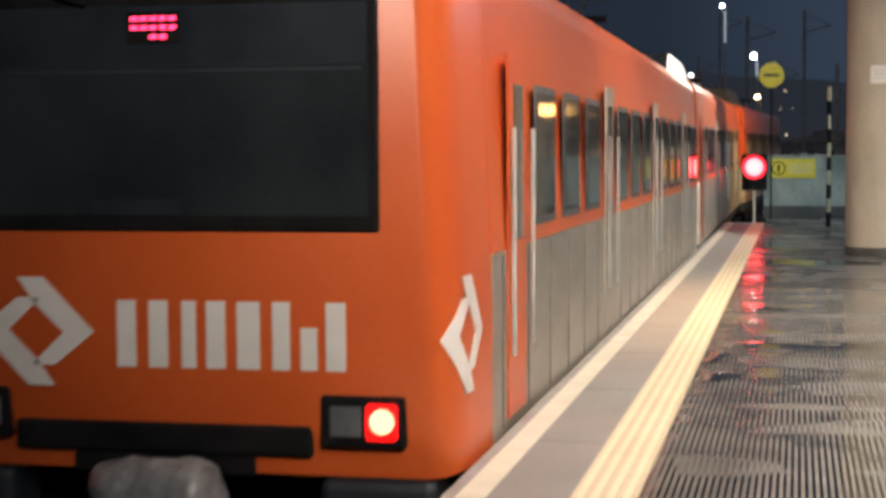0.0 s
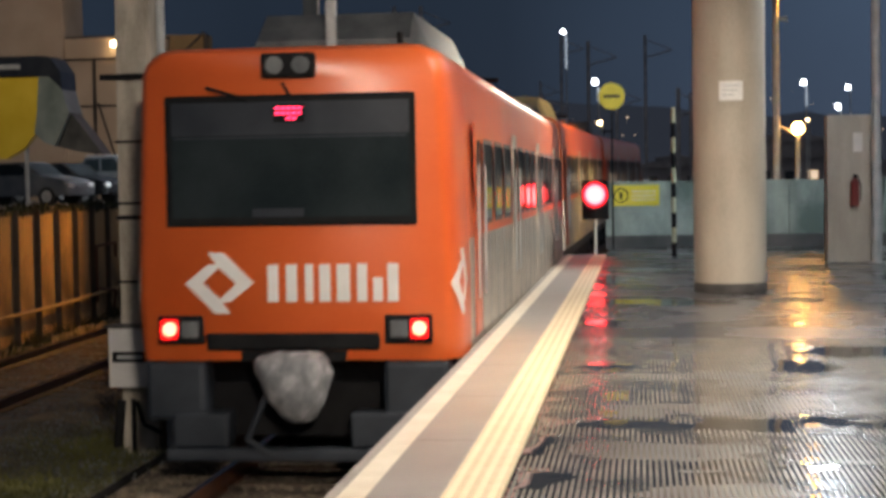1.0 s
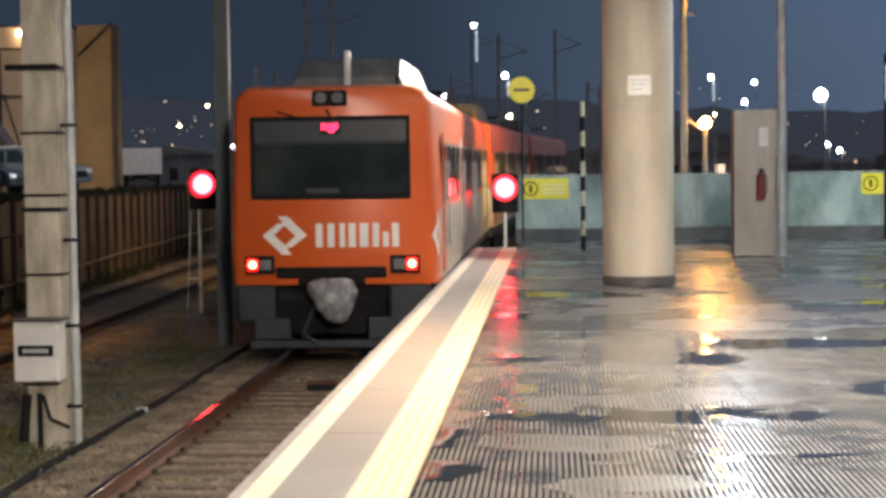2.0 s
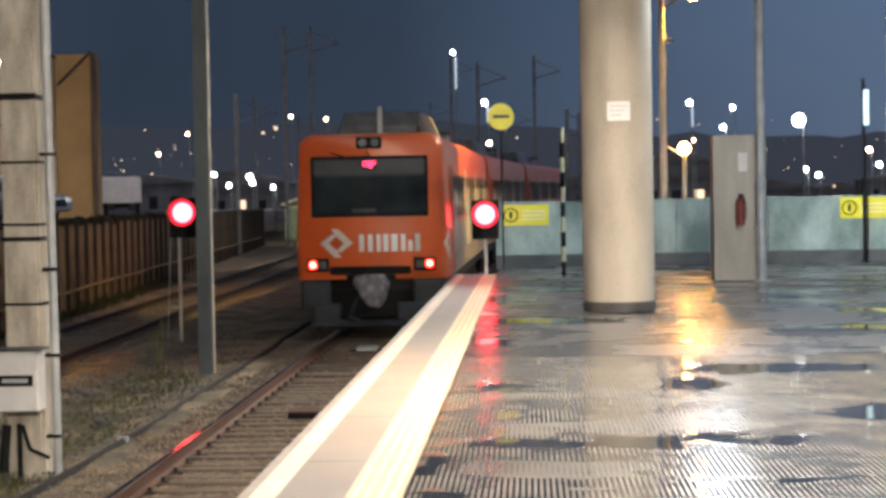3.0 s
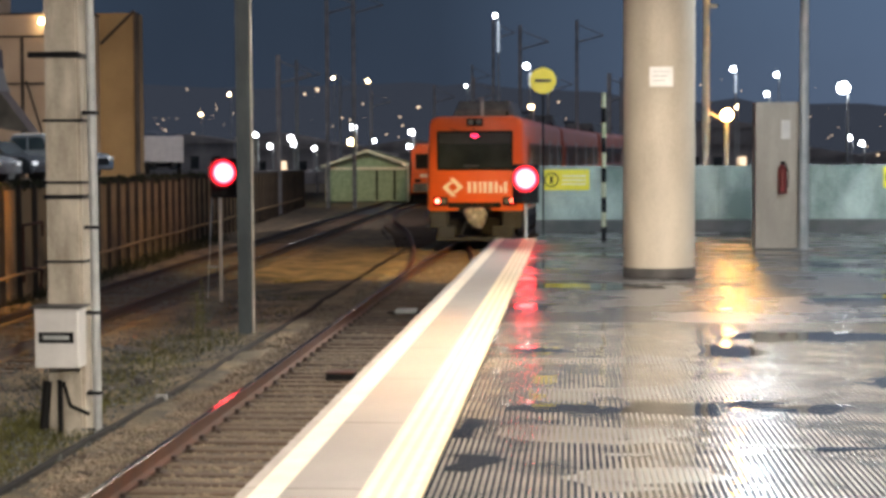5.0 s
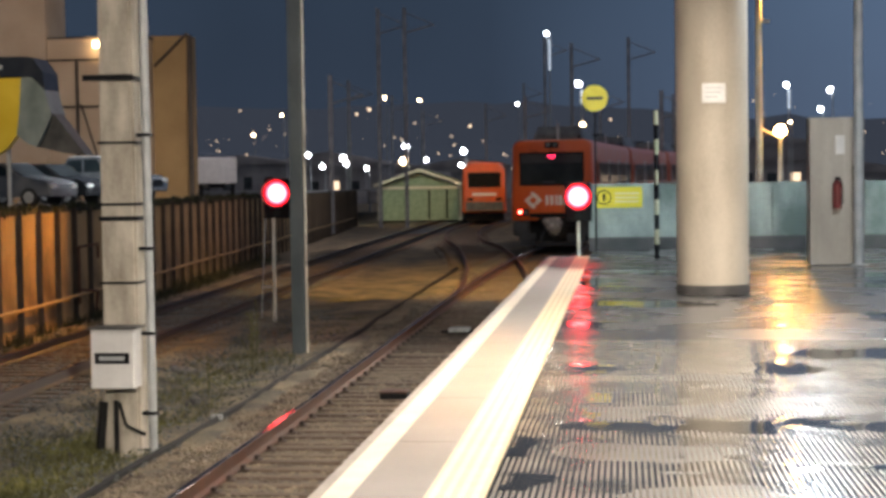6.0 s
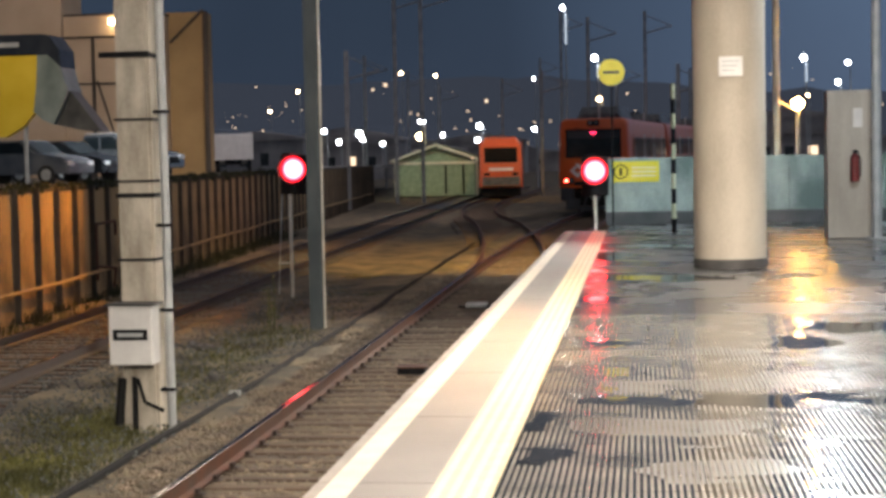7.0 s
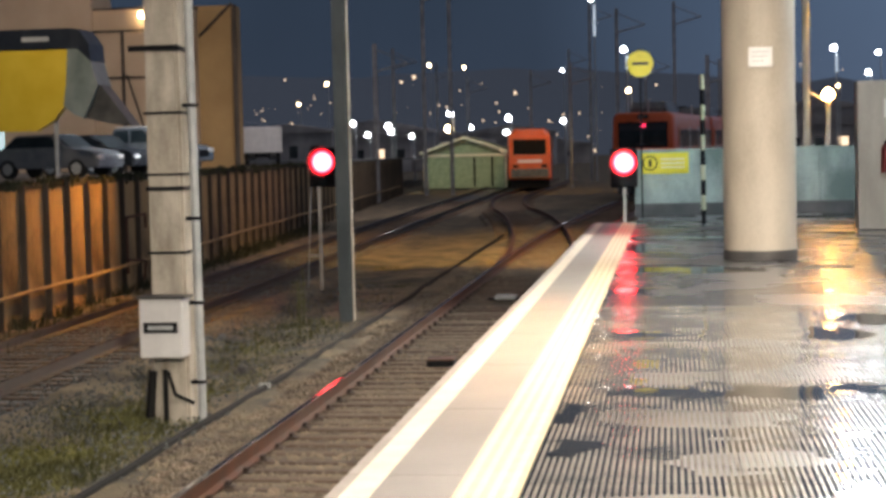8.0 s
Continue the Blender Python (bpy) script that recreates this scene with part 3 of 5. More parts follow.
def signal(x, y, base, lens_z, side, label):
    root = thing("railway_signal", pose(x, y, base), label, "railway signal", "red signals")
    h = lens_z - base
    part("mast", tubes(((side * 0.1, 0.08, 0), (side * 0.1, 0.08, h - 0.4), 0.036), n=12), "line", root)
    hd = part("head", boxes((-0.28, 0.28, 0.02, 0.22, h - 0.52, h + 0.3), bevel=0.03), "black", root)
    part("lens", tube(bmesh.new(), (0, -0.012, h), (0, 0.022, h), 0.27, n=40), "red_lamp", hd, "glowing red lens")
    bm = bmesh.new()
    ring = [[bm.verts.new((r * math.cos(a), y2, h + r * math.sin(a))) for a in [k / 28 * 2 * math.pi for k in range(28)]] for r, y2 in ((0.272, 0.02), (0.29, -0.14), (0.3, -0.14), (0.285, 0.02))]
    for u, v in zip(ring, ring[1:] + ring[:1]):
        for k in range(28):
            bm.faces.new((u[k], u[(k + 1) % 28], v[(k + 1) % 28], v[k]))
    bmesh.ops.recalc_face_normals(bm, faces=bm.faces)
    smooth(part("visor", bm, "visor", hd, "dark visor lit red inside"))
    bm = bmesh.new()
    tube(bm, (0, 0.0, h - 0.41), (0, 0.022, h - 0.41), 0.08, n=24)
    part("lens", bm, "glass", hd, "unlit dark lens")
    part("foot", boxes((side * 0.1 - 0.14, side * 0.1 + 0.14, -0.05, 0.2, 0, 0.04), bevel=0.008), "galv", root)
    if side:
        part("ladder_rail", tubes(((side * 0.1 - 0.34, 0.3, 0), (side * 0.1 - 0.16, 0.16, h), 0.014)), "galv", root)
        part("bracket", boxes((side * 0.1 - 0.3, side * 0.1, 0.1, 0.14, 0.75, 0.8)), "galv", root)
    return root


def hydrant_pier(x0, x1, y):
    root = thing("service_pier", pose((x0 + x1) / 2, y, 0), "grey concrete service pier with a fire point on it", "pier")
    w = (x1 - x0) / 2
    part("body", boxes((-w, w, 0, 0.5, 0, 2.6), bevel=0.015), "concrete", root)
    part("notice", boxes((-0.02, 0.14, -0.012, -0.001, 1.95, 2.28)), "cabinet", root, "white notice plate")
    part("backing_plate", boxes((0.28, 0.42, -0.02, -0.001, 0.95, 1.75)), "fence_post", root)
    return root


def extinguisher(x, y, z):
    root = thing("fire_extinguisher", pose(x, y, z), "red fire extinguisher hung on the concrete pier", "fire extinguisher")
    bm = tube(bmesh.new(), (0, 0, 0), (0, 0, 0.42), 0.075, n=18)
    tube(bm, (0, 0, 0.42), (0, 0, 0.49), 0.075, 0.03, n=18)
    smooth(part("cylinder", bm, "red_paint", root))
    part("valve", boxes((-0.03, 0.05, -0.02, 0.02, 0.49, 0.55), bevel=0.006), "black", root)
    part("hose", tubes(((0.05, -0.02, 0.52), (0.1, -0.03, 0.35), 0.012), ((0.1, -0.03, 0.35), (0.09, -0.03, 0.08), 0.012)), "black", root)
    part("bracket", boxes((-0.08, 0.08, 0.06, 0.1, 0.2, 0.24)), "galv", root)
    return root


def fill_flood():
    # housing invented for the unseen fill on the train's rear
    root = thing("fill_floodlight", pose(2.4, -4.0, 5.0), "grey housing of an added fill light under the platform roof, out of view", "lamp")
    part("housing", boxes((-0.5, 0.5, -0.35, -0.06, -0.22, 0.25), bevel=0.03), "galv", root)
    part("bracket", boxes((-0.04, 0.04, -0.25, -0.15, 0.25, 0.6)), "galv", root)
    return root


station_roof()
fill_flood()
for yy in (-1.0, 6.0, 13.0, 18.5):
    batten_lamp(yy)
# housing of the added crosswise fill over the far floor
cross = batten_lamp(0.0)
cross.matrix_basis = pose(4.2, 23.6, 5.3, 0, 0, 90)
column(1.19, 22.46)
end_wall()
warning_sign(-0.12, 1.17, 1.04, 0.46, 36.395)
warning_sign(7.3, 1.2, 1.04, 0.46, 36.395)
striped_post(0.63, 32.1, 2.9)
disc_sign(-0.6, 35.2)
signal(-0.95, 34.2, -1.35, 1.22, 0, "low railway signal showing red at the platform end")
signal(-7.15, 33.4, -1.35, 1.38, -1, "railway signal on a thin mast showing red between the tracks")
tl = thing("tube_lamp", pose(7.25, 36.1, 0), "dark slim post with an upright glowing tube at its head", "lamp")
part("post", tube(bmesh.new(), (0, 0, 0), (0, 0, 4.0), 0.04, n=12), "black", tl)
part("tube", tube(bmesh.new(), (0.05, -0.07, 3.0), (0.05, -0.07, 3.75), 0.06, n=12), "doorway", tl, "pale glowing tube")
part("foot", boxes((-0.1, 0.1, -0.1, 0.1, 0, 0.03)), "black", tl)
hydrant_pier(3.26, 4.2, 29.5)
extinguisher(3.72, 29.39, 1.0)
rp = thing("roof_post", pose(3.56, 16.2, 0), "slim pale grey steel tube post carrying the platform roof", "post")
part("shaft", tube(bmesh.new(), (0, 0, 0.015), (0, 0, 5.598), 0.078, n=20), "galv", rp)
part("base_plate", boxes((-0.14, 0.14, -0.14, 0.14, 0, 0.018), bevel=0.004), "galv", rp)
lp = thing("lamp_post", pose(4.08, 29.3, 0), "plain grey galvanised lamp post beside the pier", "post")
part("shaft", tube(bmesh.new(), (0, 0, 0.02), (0, 0, 9), 0.085, 0.07, n=18), "galv", lp)
part("base_plate", boxes((-0.16, 0.16, -0.16, 0.16, 0, 0.02)), "galv", lp)
# bearing and rise (per metre ahead), distance, radius, colour
FAR_LAMPS = [
    (-0.0270, 0.0586, 120, 0.21, "lamp_white", 4), (-0.0459, 0.0893, 140, 0.18, "lamp_white", 11), (0.1624, 0.0438, 90, 0.34, "lamp_white"),
    (0.0970, 0.0555, 150, 0.25, "lamp_white", 7), (0.1228, 0.0520, 160, 0.23, "lamp_white"), (0.1170, 0.0405, 140, 0.21, "lamp_white"),
    (-0.0246, 0.0338, 130, 0.20, "lamp_warm"), (0.0990, 0.0330, 170, 0.18, "lamp_warm"),
    (-0.1330, 0.0225, 150, 0.30, "lamp_white"), (-0.1345, 0.0135, 150, 0.34, "lamp_warm"), (-0.1205, 0.0140, 170, 0.21, "lamp_white"),
    (-0.1720, 0.0158, 150, 0.28, "lamp_white"), (-0.1700, 0.0125, 155, 0.25, "lamp_white"), (-0.1940, 0.0180, 160, 0.23, "lamp_white"),
    (-0.1850, 0.0110, 160, 0.23, "lamp_white"), (-0.1575, 0.0095, 160, 0.20, "lamp_white"), (-0.0975, 0.0190, 150, 0.26, "lamp_white"),
    (-0.0990, 0.0105, 150, 0.21, "lamp_white"), (-0.0640, 0.0165, 150, 0.20, "lamp_white"), (-0.0640, 0.0470, 220, 0.20, "lamp_white"),
    (-0.1240, 0.0505, 260, 0.25, "lamp_warm"), (-0.1455, 0.0525, 260, 0.25, "lamp_warm"), (-0.2100, 0.0430, 260, 0.23, "lamp_warm"),
    (-0.2280, 0.0310, 260, 0.23, "lamp_warm"), (0.1660, 0.0140, 150, 0.23, "lamp_white"), (0.1735, 0.0105, 150, 0.23, "lamp_white"),
    (0.2040, 0.0250, 150, 0.25, "lamp_warm"), (0.2100, 0.0160, 150, 0.25, "lamp_white")]
# ---- the departing train ----
def outline(w_bot, w_top, z0, z1, r, n=6):
    """Half-rounded cross-section of a car, as points in x and z."""
    pts = [(-w_bot, z0), (w_bot, z0), (w_bot, 0.75)]
    for i in range(n + 1):
        a = i / n * math.pi / 2
        pts.append((w_top - r + r * math.cos(a), z1 - r * 0.8 + r * 0.8 * math.sin(a)))
    for i in range(n + 1):
        a = math.pi / 2 + i / n * math.pi / 2
        pts.append((-w_top + r + r * math.cos(a), z1 - r * 0.8 + r * 0.8 * math.sin(a)))
    pts.append((-w_bot, 0.75))
    return pts


def hull(sections):
    """A skin over cross-sections of equal count: (y, points)."""
    bm = bmesh.new()
    rings = [[bm.verts.new((x, y, z)) for x, z in pts] for y, pts in sections]
    k = len(rings[0])
    for r, s in zip(rings, rings[1:]):
        for i in range(k):
            bm.faces.new((r[i], r[(i + 1) % k], s[(i + 1) % k], s[i]))
    bm.faces.new(rings[0])
    bm.faces.new(rings[-1][::-1])
    bmesh.ops.recalc_face_normals(bm, faces=bm.faces)
    return bm


def arrow_mark(flip, s):
    """A bent white bar; two of them enclose an open diamond."""
    up = [(-0.100, 0.277), (0.042, 0.277), (0.319, 0.0), (0.101, -0.172), (-0.029, -0.172), (0.151, -0.005), (0.0, 0.138)]
    return [(x * s * flip, z * s * flip) for x, z in up]


def bogie(parent, y):
    b = part("bogie", boxes((-1.1, 1.1, y - 1.6, y + 1.6, -0.85, -0.55), (-0.95, -0.75, y - 1.9, y + 1.9, -0.8, -0.6), (0.75, 0.95, y - 1.9, y + 1.9, -0.8, -0.6), bevel=0.03), "black", parent)
    for dy in (-1.2, 1.2):
        for s in (-0.8, 0.8):
            part("wheel", tube(bmesh.new(), (s - 0.06, y + dy, RAIL + 0.45), (s + 0.06, y + dy, RAIL + 0.45), 0.448, n=24), "rail", b)


def car(rear, label):
    """A car of 20 m; its origin lies at the middle of the near end, at platform height."""
    root = thing("train_car", Matrix(), label, "train", "cars of the departing train")
    L = 20.0
    body = outline(1.5, 1.43, -0.05, 2.79, 0.34)
    if rear:
        def scaled(k, dz):
            return [(x * k, z - (dz if z > 2 else 0)) for x, z in body]
        secs = [(0.0, scaled(0.905, 0.05)), (0.06, scaled(0.95, 0.02)), (0.2, scaled(0.985, 0.0)), (0.42, body), (1.05, body)]
        shell = hull(secs)
        bmesh.ops.bisect_plane(shell, geom=shell.verts[:] + shell.edges[:] + shell.faces[:], plane_co=(0, 0, 0.44), plane_no=(0, 0, 1))
        for v in shell.verts:
            if v.co.z < 0.43 and v.co.y < 0.3:
                v.co.y += 0.09 * min(1.0, (0.44 - v.co.z) / 0.49)
        smooth(part("cab_shell", shell, "orange", root, "bright orange painted cab end"), 50)
        y0 = 1.052
    else:
        y0 = 0.4
        part("gangway", boxes((-0.7, 0.7, -0.4, 0.4, 0, 2.3), bevel=0.04), "black", root)
    # saloon: steel below, orange band with windows above
    low = [(-1.5, -0.05), (1.5, -0.05), (1.5, 1.0), (-1.5, 1.0)]
    part("lower_side", prism(low, y0, L - 0.4), "steel", root, "brushed steel lower side")
    up = [p for p in outline(1.497, 1.43, 1.004, 2.79, 0.34) if p[1] > 0.9]
    up = [(x, z) if z > 1.0 else (x, 1.004) for x, z in up]
    part("upper_side", prism(up, y0, L - 0.4), "orange", root, "orange window band and roof edge")
    for y in [y0 + 0.3 + 0.9 * k for k in range(20)]:
        if y < L - 0.8:
            for s in (-1, 1):
                bm = boxes((s * 1.5 - 0.004, s * 1.5 + 0.006, y, y + 0.012, 0.0, 0.98))
                part("seam", bm, "train_grey", root)
    # windows and doors along both sides
    y = y0 + 0.45
    k = 0
    while y < L - 1.4:
        for s in (-1, 1):
            x = s * 1.5
            door = k % 4 == 0
            if door:
                d = part("door", boxes((min(x, x + s * 0.012), max(x, x + s * 0.012), y, y + 0.62, 0.03, 2.12), bevel=0.003), "orange" if y < 2.2 else "steel", root)
                part("pane", boxes((min(x + s * .008, x + s * 0.02), max(x + s * .008, x + s * 0.02), y + 0.16, y + 0.46, 1.05, 1.95)), "side_glass", d)
                for e in (-0.03, 0.64):
                    part("handrail", tubes(((x + s * 0.05, y + e, 0.4), (x + s * 0.05, y + e, 1.7), 0.014), n=6), "galv", d)
            else:
                f = part("window", boxes((min(x, x + s * 0.01), max(x, x + s * 0.01), y, y + 0.86, 1.1, 1.98), bevel=0.003), "train_grey", root)
                part("pane", boxes((min(x + s * .008, x + s * 0.018), max(x + s * .008, x + s * 0.018), y + 0.05, y + 0.81, 1.15, 1.93)), "side_glass", f)
        y += 1.0 if door else 1.28
        k += 1
    part("skirt", boxes((-1.42, 1.42, 0.5 if rear else 0.3, L - 0.5, -0.3, -0.052)), "train_blue", root)
    part("underframe", boxes((-1.2, 1.2, 4.5, L - 4.5, -0.8, -0.3), bevel=0.03), "black", root)
    bogie(root, 2.7)
    bogie(root, L - 2.9)
    # roof gear
    part("roof_unit", hull([(2.2, [(-0.98, 2.7), (0.98, 2.7), (0.8, 3.02), (-0.8, 3.02)]), (2.6, [(-1.05, 2.7), (1.05, 2.7), (0.78, 3.32), (-0.78, 3.32)]), (6.2, [(-1.05, 2.7), (1.05, 2.7), (0.78, 3.32), (-0.78, 3.32)]), (6.6, [(-0.98, 2.7), (0.98, 2.7), (0.8, 3.02), (-0.8, 3.02)])]), "train_grey", root, "grey roof equipment cover")
    part("roof_mast", boxes((-0.05, 0.05, 2.05, 2.18, 2.76, 3.42), bevel=0.02), "galv", root, "short pale mast on the roof")
    pan = part("pantograph", tubes(((-0.6, 11.0, 2.84), (0.6, 11.0, 2.84), 0.06), n=8), "black", root, "folded dark pantograph on the roof")
    for s in (-0.45, 0.45):
        part("arm", tubes(((s, 11.0, 2.86), (s, 12.6, 3.16), 0.03), n=8), "black", pan)
    part("collector", tubes(((-0.8, 12.6, 3.2), (0.8, 12.6, 3.2), 0.04), n=8), "black", pan)
    part("antenna", tubes(((0.9, 0.8, 2.7), (0.9, 0.8, 2.95), 0.03), n=8), "black", root)
    if rear:
        cab_face(root)
    return root


def cab_face(root):
    """Windscreen, lamps, marks and coupler gear on the flat end."""
    f = 0.0
    w = part("windscreen_frame", boxes((-1.15, 1.14, f - 0.02, f + 0.06, 1.17, 2.35), bevel=0.015), "black", root)
    part("windscreen", boxes((-1.09, 1.09, f - 0.024, f - 0.021, 1.25, 2.29)), "glass", w, "dark glossy windscreen")
    part("upper_band", boxes((-1.085, 1.085, f - 0.0245, f - 0.0242, 1.99, 2.285)), "navy", w, "darker upper band of the windscreen")
    part("dashboard", boxes((-0.35, 0.12, f - 0.0245, f - 0.0242, 1.255, 1.33), bevel=0.0), "navy", w)
    part("blind", boxes((-1.06, 1.06, f - 0.0265, f - 0.025, 1.96, 1.975)), "train_blue", w)
    led = part("destination_display", boxes((-0.14, 0.14, f - 0.028, f - 0.025, 2.10, 2.26)), "black", w)
    rng = random.Random(2)
    for r in range(3):
        for c in range(5):
            if rng.random() < 0.8:
                x, z = -0.12 + c * 0.05, 2.125 + r * 0.045
                part("led_bar", boxes((x, x + 0.034, f - 0.032, f - 0.029, z, z + 0.022)), "led", led)
    hl = part("headlamp_box", boxes((-0.25, 0.25, f - 0.05, f + 0.12, 2.49, 2.72), bevel=0.03), "black", root)
    for s in (-0.12, 0.12):
        part("headlamp", tube(bmesh.new(), (s, f - 0.06, 2.61), (s, f - 0.03, 2.61), 0.08, n=20), "train_grey", hl, "dull lamp glass")
    part("wiper", tubes(((-0.75, f - 0.05, 2.42), (-0.35, f - 0.05, 2.3), 0.015), n=6), "black", root)
    part("wiper", tubes(((-0.05, f - 0.05, 2.45), (0.02, f - 0.05, 2.33), 0.015), n=6), "black", root)
    # tail lamps
    for s in (-1, 1):
        cx = s * 1.045
        b = part("tail_lamp_box", boxes((cx - 0.215, cx + 0.215, f - 0.0, f + 0.16, 0.105, 0.37), bevel=0.02), "black", root)
        part("tail_lamp", tube(bmesh.new(), (cx + s * 0.10, f - 0.016, 0.245), (cx + s * 0.10, f + 0.002, 0.245), 0.062, n=24), "tail_lamp", b, "glowing red lamp")
        # glowing plate that imitates the lamp's red halo
        part("halo_plate", boxes((cx + s * 0.10 - 0.08, cx + s * 0.10 + 0.08, f - 0.008, f + 0.003, 0.15, 0.335), bevel=0.02), "tail_halo", b)
        part("marker_lamp", boxes((cx - s * 0.085 - 0.08, cx - s * 0.085 + 0.08, f - 0.012, f + 0.004, 0.165, 0.315), bevel=0.007), "train_grey", b)
    # white marks: a diamond of two bent bars, and four plain blocks
    for flip in (1, -1):
        m = part("emblem", prism([(x - 0.673, z + 0.66) for x, z in arrow_mark(flip, 1.0)], f - 0.008, f - 0.002), "white", root)
    for x, w1, w2 in ((-0.229, 0.10, 0.27), (0.115, 0.075, 0.23), (0.345, 0.0, 0.24), (0.59, 0.09, 0.375)):
        if w2 > 0.3:
            part("letter_block", boxes((x + 0.145, x + 0.23, f - 0.008, f - 0.002, 0.487, 0.7)), "white", root)
        if w1:
            part("letter_block", boxes((x, x + w1, f - 0.008, f - 0.002, 0.487, 0.825)), "white", root)
            part("letter_block", boxes((x + w2 - 0.1, x + w2, f - 0.008, f - 0.002, 0.487, 0.825)), "white", root)
        else:
            part("letter_block", boxes((x + 0.06, x + 0.18, f - 0.008, f - 0.002, 0.487, 0.825)), "white", root)
    # side emblem wrapped round the curved corner
    bend = [(1.3575, 0.0), (1.425, 0.06), (1.4775, 0.2), (1.5, 0.42), (1.5, 1.05)]
    for s in (-1, 1):
        for flip in (1, -1):
            bm = prism([(x2, z + 0.64) for x2, z in arrow_mark(flip, 1.08)], 0, 0.006)
            for cut in (-0.3, -0.22, -0.14, -0.06, 0.0, 0.08, 0.16, 0.24):
                bmesh.ops.bisect_plane(bm, geom=bm.verts[:] + bm.edges[:] + bm.faces[:], plane_co=(cut, 0, 0), plane_no=(1, 0, 0))
            for v in bm.verts:
                run, lift = v.co.x + 0.43, 0.007 - v.co.y
                for (xa, ya), (xb, yb) in zip(bend, bend[1:]):
                    d = math.hypot(xb - xa, yb - ya)
                    if run <= d or (xb, yb) == bend[-1]:
                        k = run / d
                        v.co.x, v.co.y = s * (xa + (xb - xa) * k + lift * (yb - ya) / d), ya + (yb - ya) * k - lift * (xb - xa) / d
                        break
                    run -= d
            bmesh.ops.recalc_face_normals(bm, faces=bm.faces)
            part("emblem", bm, "white", root)
    # coupler gear below; black blocks stand in for the shaded recess and opening
    part("recess_shade", boxes((-0.82, 0.78, f + 0.03, f + 0.16, 0.04, 0.21), bevel=0.03), "black", root)
    part("opening_shade", boxes((-0.5, 0.47, f + 0.05, f + 0.18, -0.06, 0.037), bevel=0.01), "black", root)
    part("apron", boxes((-1.4, -0.84, 0.05, 0.4, -0.6, -0.06), bevel=0.05), "train_blue", root)
    part("apron", boxes((0.8, 1.4, 0.05, 0.4, -0.6, -0.06), bevel=0.05), "train_blue", root)
    part("apron_back", boxes((-1.25, 1.25, 0.5, 0.6, -0.8, 0.0)), "black", root)
    bm = bmesh.new()
    bmesh.ops.create_icosphere(bm, subdivisions=4, radius=1)
    for v in bm.verts:
        x, y, z = v.co
        x, z = math.copysign(abs(x) ** 0.6, x), math.copysign(abs(z) ** 0.6, z)
        taper = 0.72 + 0.28 * z
        dent = 0.09 * noise.noise((x * 1.9, y * 1.9, z * 1.9)) + 0.05 * abs(noise.noise((x * 4.5, y * 4.5, z * 4.5)))
        v.co = ((0.42 * x * taper + 0.03 - 0.05 * z) * (1 + dent), -0.08 + 0.2 * y * (1 + dent), -0.27 + 0.31 * z * (1 + dent))
    smooth(part("coupler_cover", bm, "plastic", root, "crumpled grey plastic sheet over the coupler"), 80)
    part("coupler", tubes(((0.02, -0.1, -0.5), (0.02, 0.5, -0.4), 0.12)), "black", root)
    part("hose", tubes(((-0.25, -0.05, -0.35), (-0.42, -0.1, -0.75), 0.03), ((-0.42, -0.1, -0.75), (-0.2, -0.05, -0.9), 0.03), n=8), "train_blue", root)
    part("step_box", boxes((-1.15, -0.62, 0.0, 0.3, -0.84, -0.52), bevel=0.03), "train_blue", root)
    part("step_box", boxes((0.5, 1.15, 0.0, 0.3, -0.84, -0.52), bevel=0.03), "train_blue", root)
    part("rail_guard", boxes((-1.2, 1.05, -0.05, 0.12, -0.96, -0.84), bevel=0.03), "train_blue", root)


rear_car = car(True, "rear car of a departing orange commuter train with red tail lamps")
mid_car = car(False, "orange and steel middle car of the departing train")
front_car = car(False, "orange and steel far car of the departing train")


# ---- left side: masts, wall, yard ----
def concrete_mast():
    root = thing("concrete_mast", pose(-5.3, 17.0, -1.42), "stained square concrete catenary mast with steel bands", "mast")
    bm = hull([(-0.2, [(-0.2, 0), (0.19, 0), (0.165, 9), (-0.175, 9)]), (0.2, [(-0.2, 0), (0.19, 0), (0.165, 9), (-0.175, 9)])])
    bmesh.ops.bevel(bm, geom=list(bm.edges), offset=0.03, segments=2, affect="EDGES")
    part("shaft", bm, "old_pole", root)
    for z in (1.945, 2.615, 2.775, 3.425, 4.09):
        part("band", boxes((-0.212, 0.205, -0.21, 0.21, z, z + 0.028 + 0.02 * (z in (2.615, 4.09))), bevel=0.004), "black", root)
    part("bracket", boxes((-0.34, 0.2, -0.26, -0.212, 4.09, 4.15)), "black", root)
    c = part("conduit", tubes(((0.30, -0.1, 0.05), (0.27, -0.1, 9), 0.046)), "galv", root)
    for z in (0.55, 1.4, 2.3, 3.5):
        part("clamp", boxes((0.2, 0.345, -0.16, -0.04, z, z + 0.035)), "black", c)
    part("cable", tubes(((-0.02, -0.24, 0.7), (0.05, -0.25, 0.45), 0.02), ((0.05, -0.25, 0.45), (0.24, -0.2, 0.35), 0.02), ((-0.2, -0.2, 0.7), (-0.24, -0.24, 0.2), 0.05), ((-0.05, -0.26, 0.05), (-0.05, -0.26, 0.72), 0.03), n=8), "cable", root)
    return root


